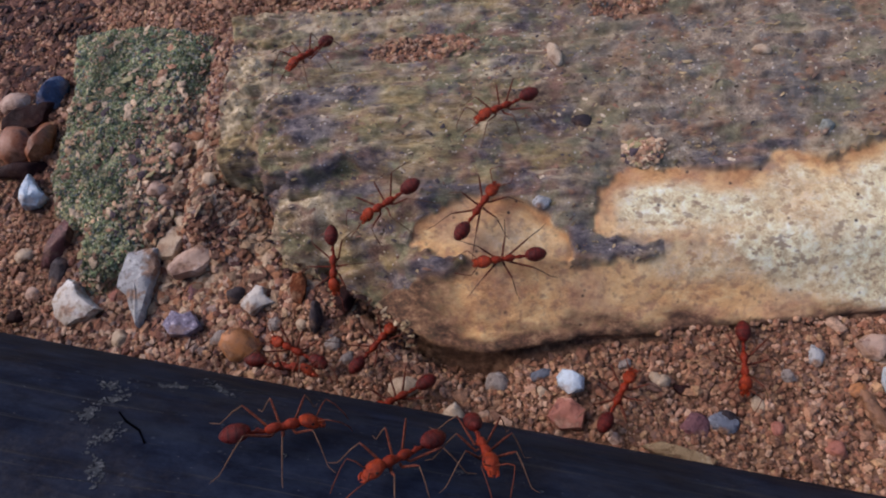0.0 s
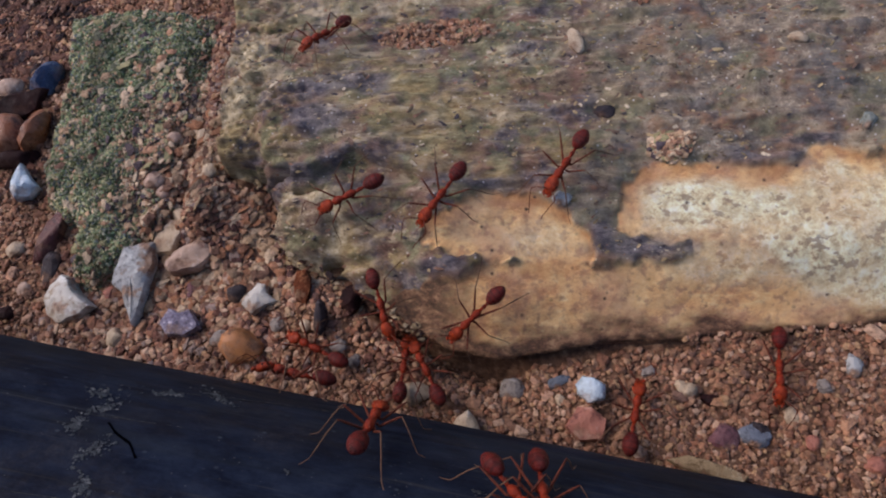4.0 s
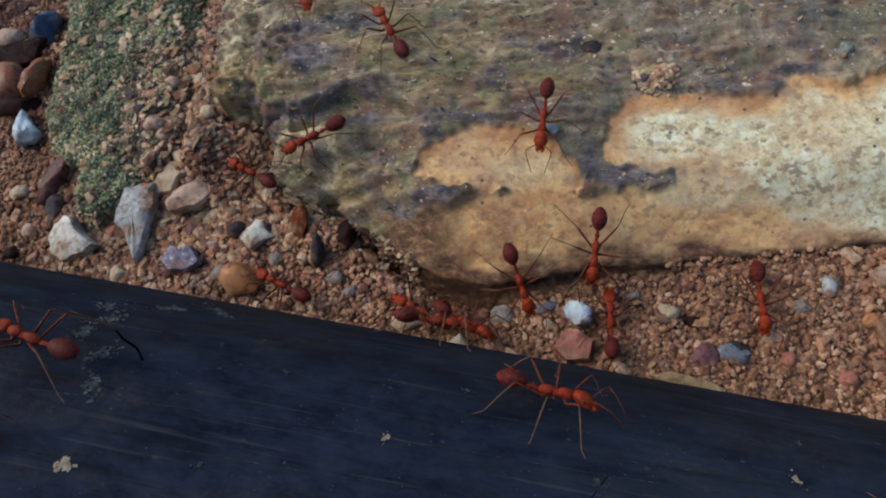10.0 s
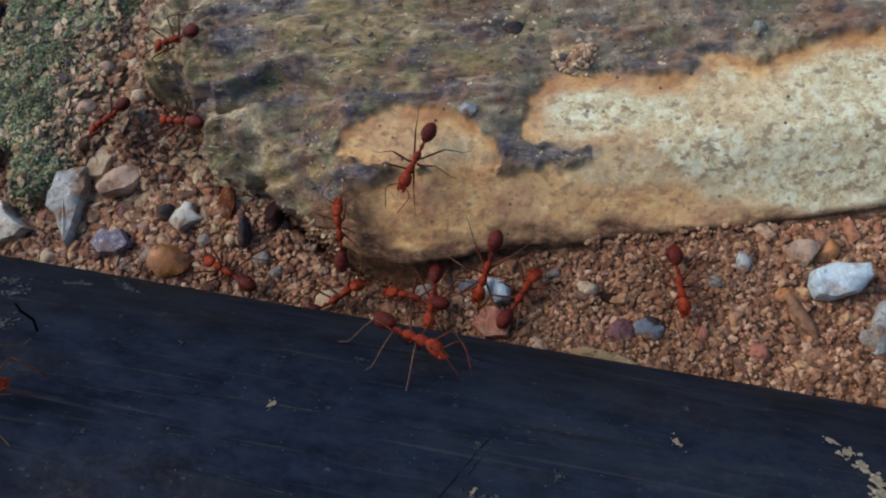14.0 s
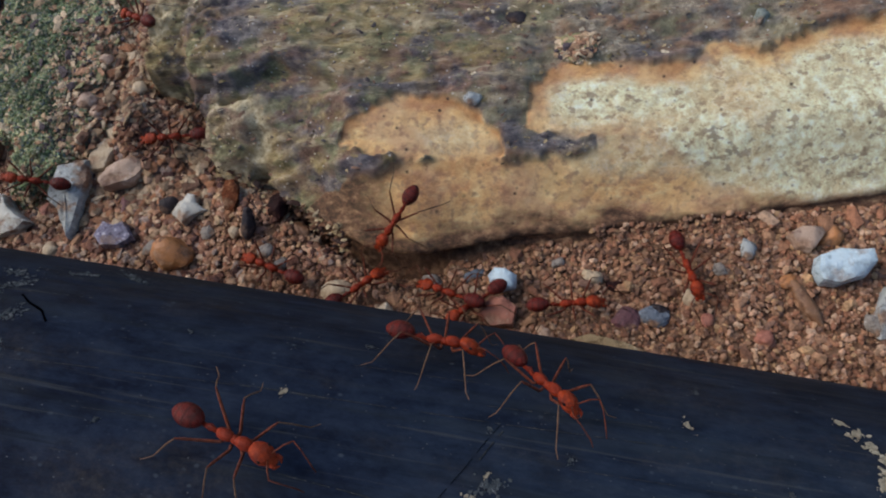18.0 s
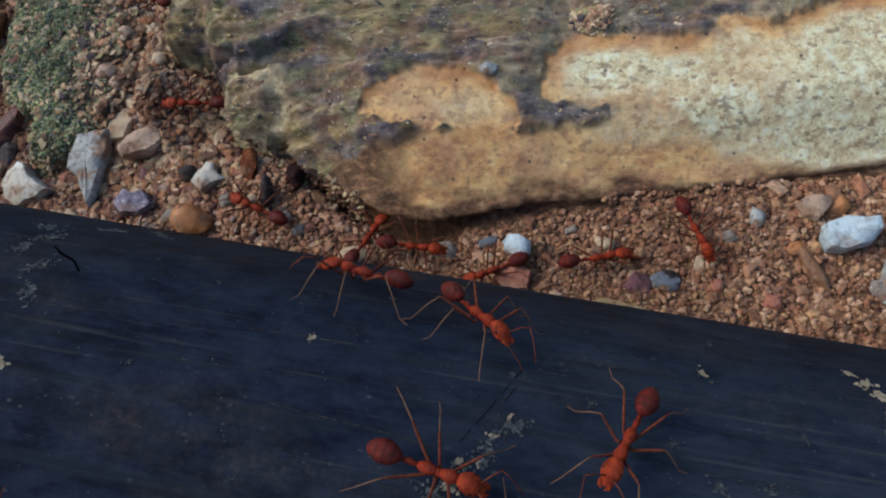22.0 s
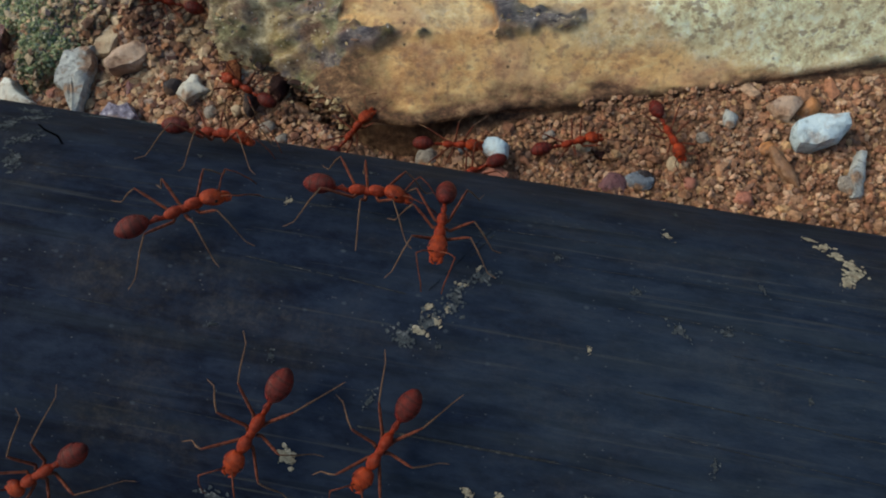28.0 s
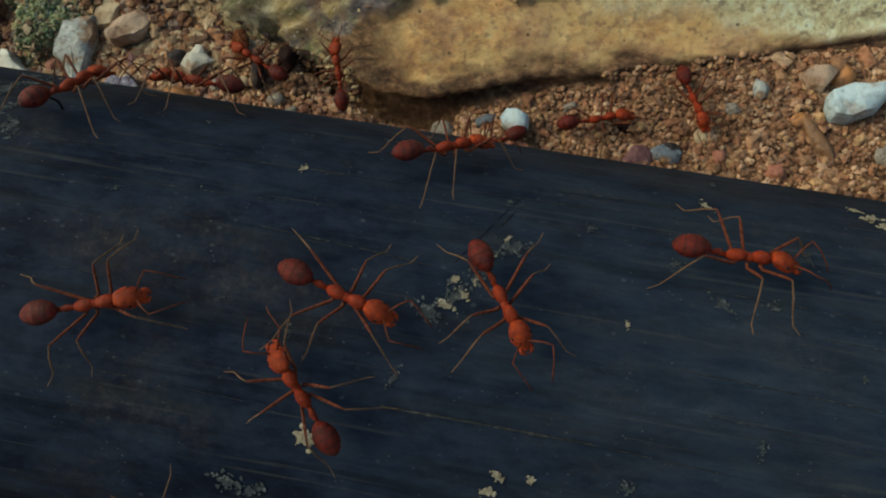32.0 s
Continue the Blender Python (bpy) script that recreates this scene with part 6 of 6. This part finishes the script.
    go(ants[10], (
        (0, "g", 17.6, 2.0, -95), (5, "g", 17.9, 2.1, -97), (9, "g", 17.9, 1.1, -91), (14, "g", 18.3, 0.1, -87), (17, "g", 18.6, 0.3, -79),
        (20, "g", 18.5, 0.7, -70), (25, "g", 18.2, 1.0, -72), (28, "g", 18.2, 0.7, -71), (32, "g", 18.0, 1.1, -76),))
    go(ants[11], (
        (0, "g", 4.6, -2.7, 60), (5, "g", 3.8, -3.5, 81), (7, "g", 3.6, -2.8, 91), (10, "g", 3.2, -1.7, 88), (12, "g", 3.0, -1.8, 63),
        (14, "g", 2.3, -1.5, 57), (17, "g", 5.1, -3.6, 17), (18, "g", 6.3, -3.7, 1), (19, "g", 7.5, -4.2, -8), (20, "g", 7.6, -3.3, 3),
        (21, "g", 7.7, -2.8, 8), (23, "g", 8.3, -2.1, 8), (25, "g", 8.1, -1.0, 11), (28, "g", 7.6, -0.5, 12), (29, "g", 7.3, -0.7, 11),
        (32, "g", 8.1, -1.0, 7),))
    go(ants[12], (
        (0, "g", -29.8, 3.2, 154), (5, "g", -27.9, 4.0, 154), (9, "g", -32.4, 3.6, 153), (14, "g", -29.3, 2.3, 149), (17, "g", -19.5, 0.9, 162),
        (18, "g", -24.9, 1.7, 156), (19, "p", -29.8, 76.3, 183), (20, "p", -29.4, 73.0, 178), (21, "g", -29.0, 5.1, 152), (22, "g", -28.9, 5.3, 153),
        (23, "g", -27.9, 7.1, 131), (24, "g", -27.9, 7.0, 148), (25, "g", -28.4, 7.9, 153), (28, "g", -28.5, 8.5, 148), (29, "g", -28.9, 8.4, 147),
        (32, "g", -28.1, 8.4, 145),))
    go(ants[13], (
        (0, "g", -21.4, 3.6, 51), (1, "g", -23.4, 3.3, 30), (2, "g", -21.6, 2.7, -14), (5, "g", -17.4, 0.8, 140), (8, "g", -20.1, 1.1, 170),
        (10, "g", -16.2, -0.4, 153), (11, "g", -15.2, 0.2, 110), (12, "g", -15.1, 1.2, 86), (13, "g", -15.2, 4.5, 69), (14, "g", -15.7, 5.6, 88),
        (16.5, "g", -17.3, 25.0, 93), (17, "g", -16.3, 29.5, 96), (18, "g", -17.4, 39.5, 97), (32, "g", -17.4, 39.5, 97),))
    go(ants[14], (
        (0, "p", -32.7, 80.2, -10), (2, "p", -29.0, 80.8, -183), (5, "p", -32.9, 80.2, -178), (6, "p", -33.5, 69.2, -180),
        (7, "p", -36.3, 48.7, -168), (8, "p", -39.4, 37.1, -167), (9, "p", -43.9, 31.7, -181), (10, "p", -45.1, 31.8, -190),
        (11, "p", -50.6, 34.8, -184), (12, "p", -55.8, 29.4, -182), (32, "p", -55.8, 29.4, -182),))
    go(ants[15], (
        (0, "p", -12.2, 50.6, -69), (1, "p", -11.8, 50.5, -75), (2, "p", -12.2, 48.7, -81), (5, "p", -10.3, 39.6, -34), (6, "p", -8.8, 36.1, -34),
        (7, "p", -7.9, 36.5, -22), (8, "p", -7.9, 39.8, -24), (9, "p", -7.6, 40.8, -18), (10, "p", -7.6, 44.2, -10), (11, "p", -8.2, 47.3, -4),
        (12, "p", -9.0, 47.2, -10), (13, "p", -9.7, 48.4, -39), (14, "p", -10.2, 50.8, -33), (17, "p", -8.8, 43.7, -13), (18, "p", -8.6, 45.2, -7),
        (19, "p", -8.4, 42.1, -48), (20, "p", -7.4, 40.1, -42), (21, "p", -7.1, 40.2, -38), (22, "p", -6.9, 38.9, -43), (23, "p", -7.0, 33.7, -68),
        (24, "p", -7.3, 26.5, -80), (25, "p", -7.6, 27.6, -83), (28, "p", -6.5, 25.1, -87), (29, "p", -5.3, 14.6, -75), (30, "p", -5.6, 7.7, -92),
        (31, "p", -5.7, 4.2, -89), (32, "p", -3.4, 4.7, -56),))
    go(ants[16], (
        (0, "p", -17.7, 41.9, -131), (1, "p", -16.6, 41.1, -138), (2, "p", -17.5, 39.1, -148), (5, "p", -4.7, 47.4, -47), (6, "p", -1.4, 38.6, -41),
        (7, "p", 1.8, 35.8, -28), (8, "p", 4.7, 31.7, -32), (9, "p", 6.3, 24.2, -31), (9.5, "p", 12.8, 24.0, -18), (10, "p", 18.6, 24.9, -6),
        (11, "p", 29.9, 30.0, -5), (12, "p", 42.3, 21.9, -10), (32, "p", 42.3, 21.9, -10),))
    go(ants[17], (
        (0, "p", -53.6, 14.8, 11), (9, "p", -50.6, 8.8, 11), (13, "p", -45.6, 15.0, 16), (14, "p", -39.6, 16.8, 16), (14.5, "p", -33.0, 15.0, 16), (16.5, "p", -21.3, 21.0, 12),
        (17, "p", -21.0, 19.8, 8), (18, "p", -20.4, 15.4, -16), (19, "p", -17.0, 6.2, -36), (20, "p", -15.9, 4.2, -46), (21, "p", -13.4, 3.2, -30),
        (22, "p", -8.2, 4.9, -10), (23, "p", -8.1, 6.9, -17), (24, "p", -10.0, 2.5, -54), (25, "p", -10.3, -1.1, -92), (25.5, "p", -12.2, -3.1, -119),
        (28, "p", -15.6, -18.5, -112), (29, "p", -17.6, -20.0, -122), (30, "p", -20.6, -27.3, -121), (31, "p", -22.0, -34.4, -113),
        (32, "p", -22.0, -50.3, -120),))
    go(ants[18], (
        (0, "p", -76.0, 48.5, 46), (22, "p", -46.2, 15.2, 21), (23, "p", -41.0, 22.1, 35), (24, "p", -37.6, 31.2, 46), (25, "p", -37.0, 41.2, 54),
        (25.5, "p", -35.5, 45.1, 38), (28, "p", -26.7, 42.9, -3), (29, "p", -24.7, 38.1, -9), (30, "p", -21.7, 31.3, -24), (31, "p", -15.4, 27.8, 4),
        (32, "p", -8.8, 35.9, 31),))
    go(ants[19], (
        (0, "p", -50.6, -19.4, 102), (22.5, "p", -31.9, -27.0, 115), (23.5, "p", -26.9, -19.4, 143), (24, "p", -28.1, -13.6, 152),
        (25, "p", -28.3, 0.1, 105), (25.5, "p", -26.9, 6.8, 73), (27.5, "p", -26.0, 15.6, 70), (28, "p", -25.0, 16.1, 38), (29, "p", -19.6, 11.1, -4),
        (30, "p", -17.6, 1.9, -31), (31, "p", -15.1, -2.1, -26), (32, "p", -13.2, 0.4, -16),))
    go(ants[20], (
        (0, "p", -4.9, -7.8, 12), (22, "p", -1.7, -6.2, 184), (23, "p", -10.8, -7.6, 186), (23.5, "p", -15.0, -6.5, 184), (24, "p", -15.2, -7.9, 185),
        (25, "p", -19.4, -13.6, 193), (25.5, "p", -21.1, -15.9, 196), (27.5, "p", -28.4, -32.9, 212), (28, "p", -29.6, -34.9, 220),
        (29, "p", -31.6, -38.2, 221), (30, "p", -31.8, -40.6, 227), (31, "p", -34.3, -49.0, 229), (32, "p", -38.0, -54.5, 223),))
    go(ants[21], (
        (0, "p", -78.6, 30.7, 14), (29, "p", -41.5, -19.0, 13), (30, "p", -36.7, -19.7, 11), (31, "p", -32.8, -17.5, 7), (32, "p", -28.3, -8.7, 19),))
    go(ants[22], (
        (0, "p", -103.3, 73.2, -4), (28, "p", -48.5, 22.7, 35), (30, "p", -42.2, 29.3, 33), (31, "p", -38.7, 29.0, 53), (32, "p", -37.2, 37.3, 73),))


motions()
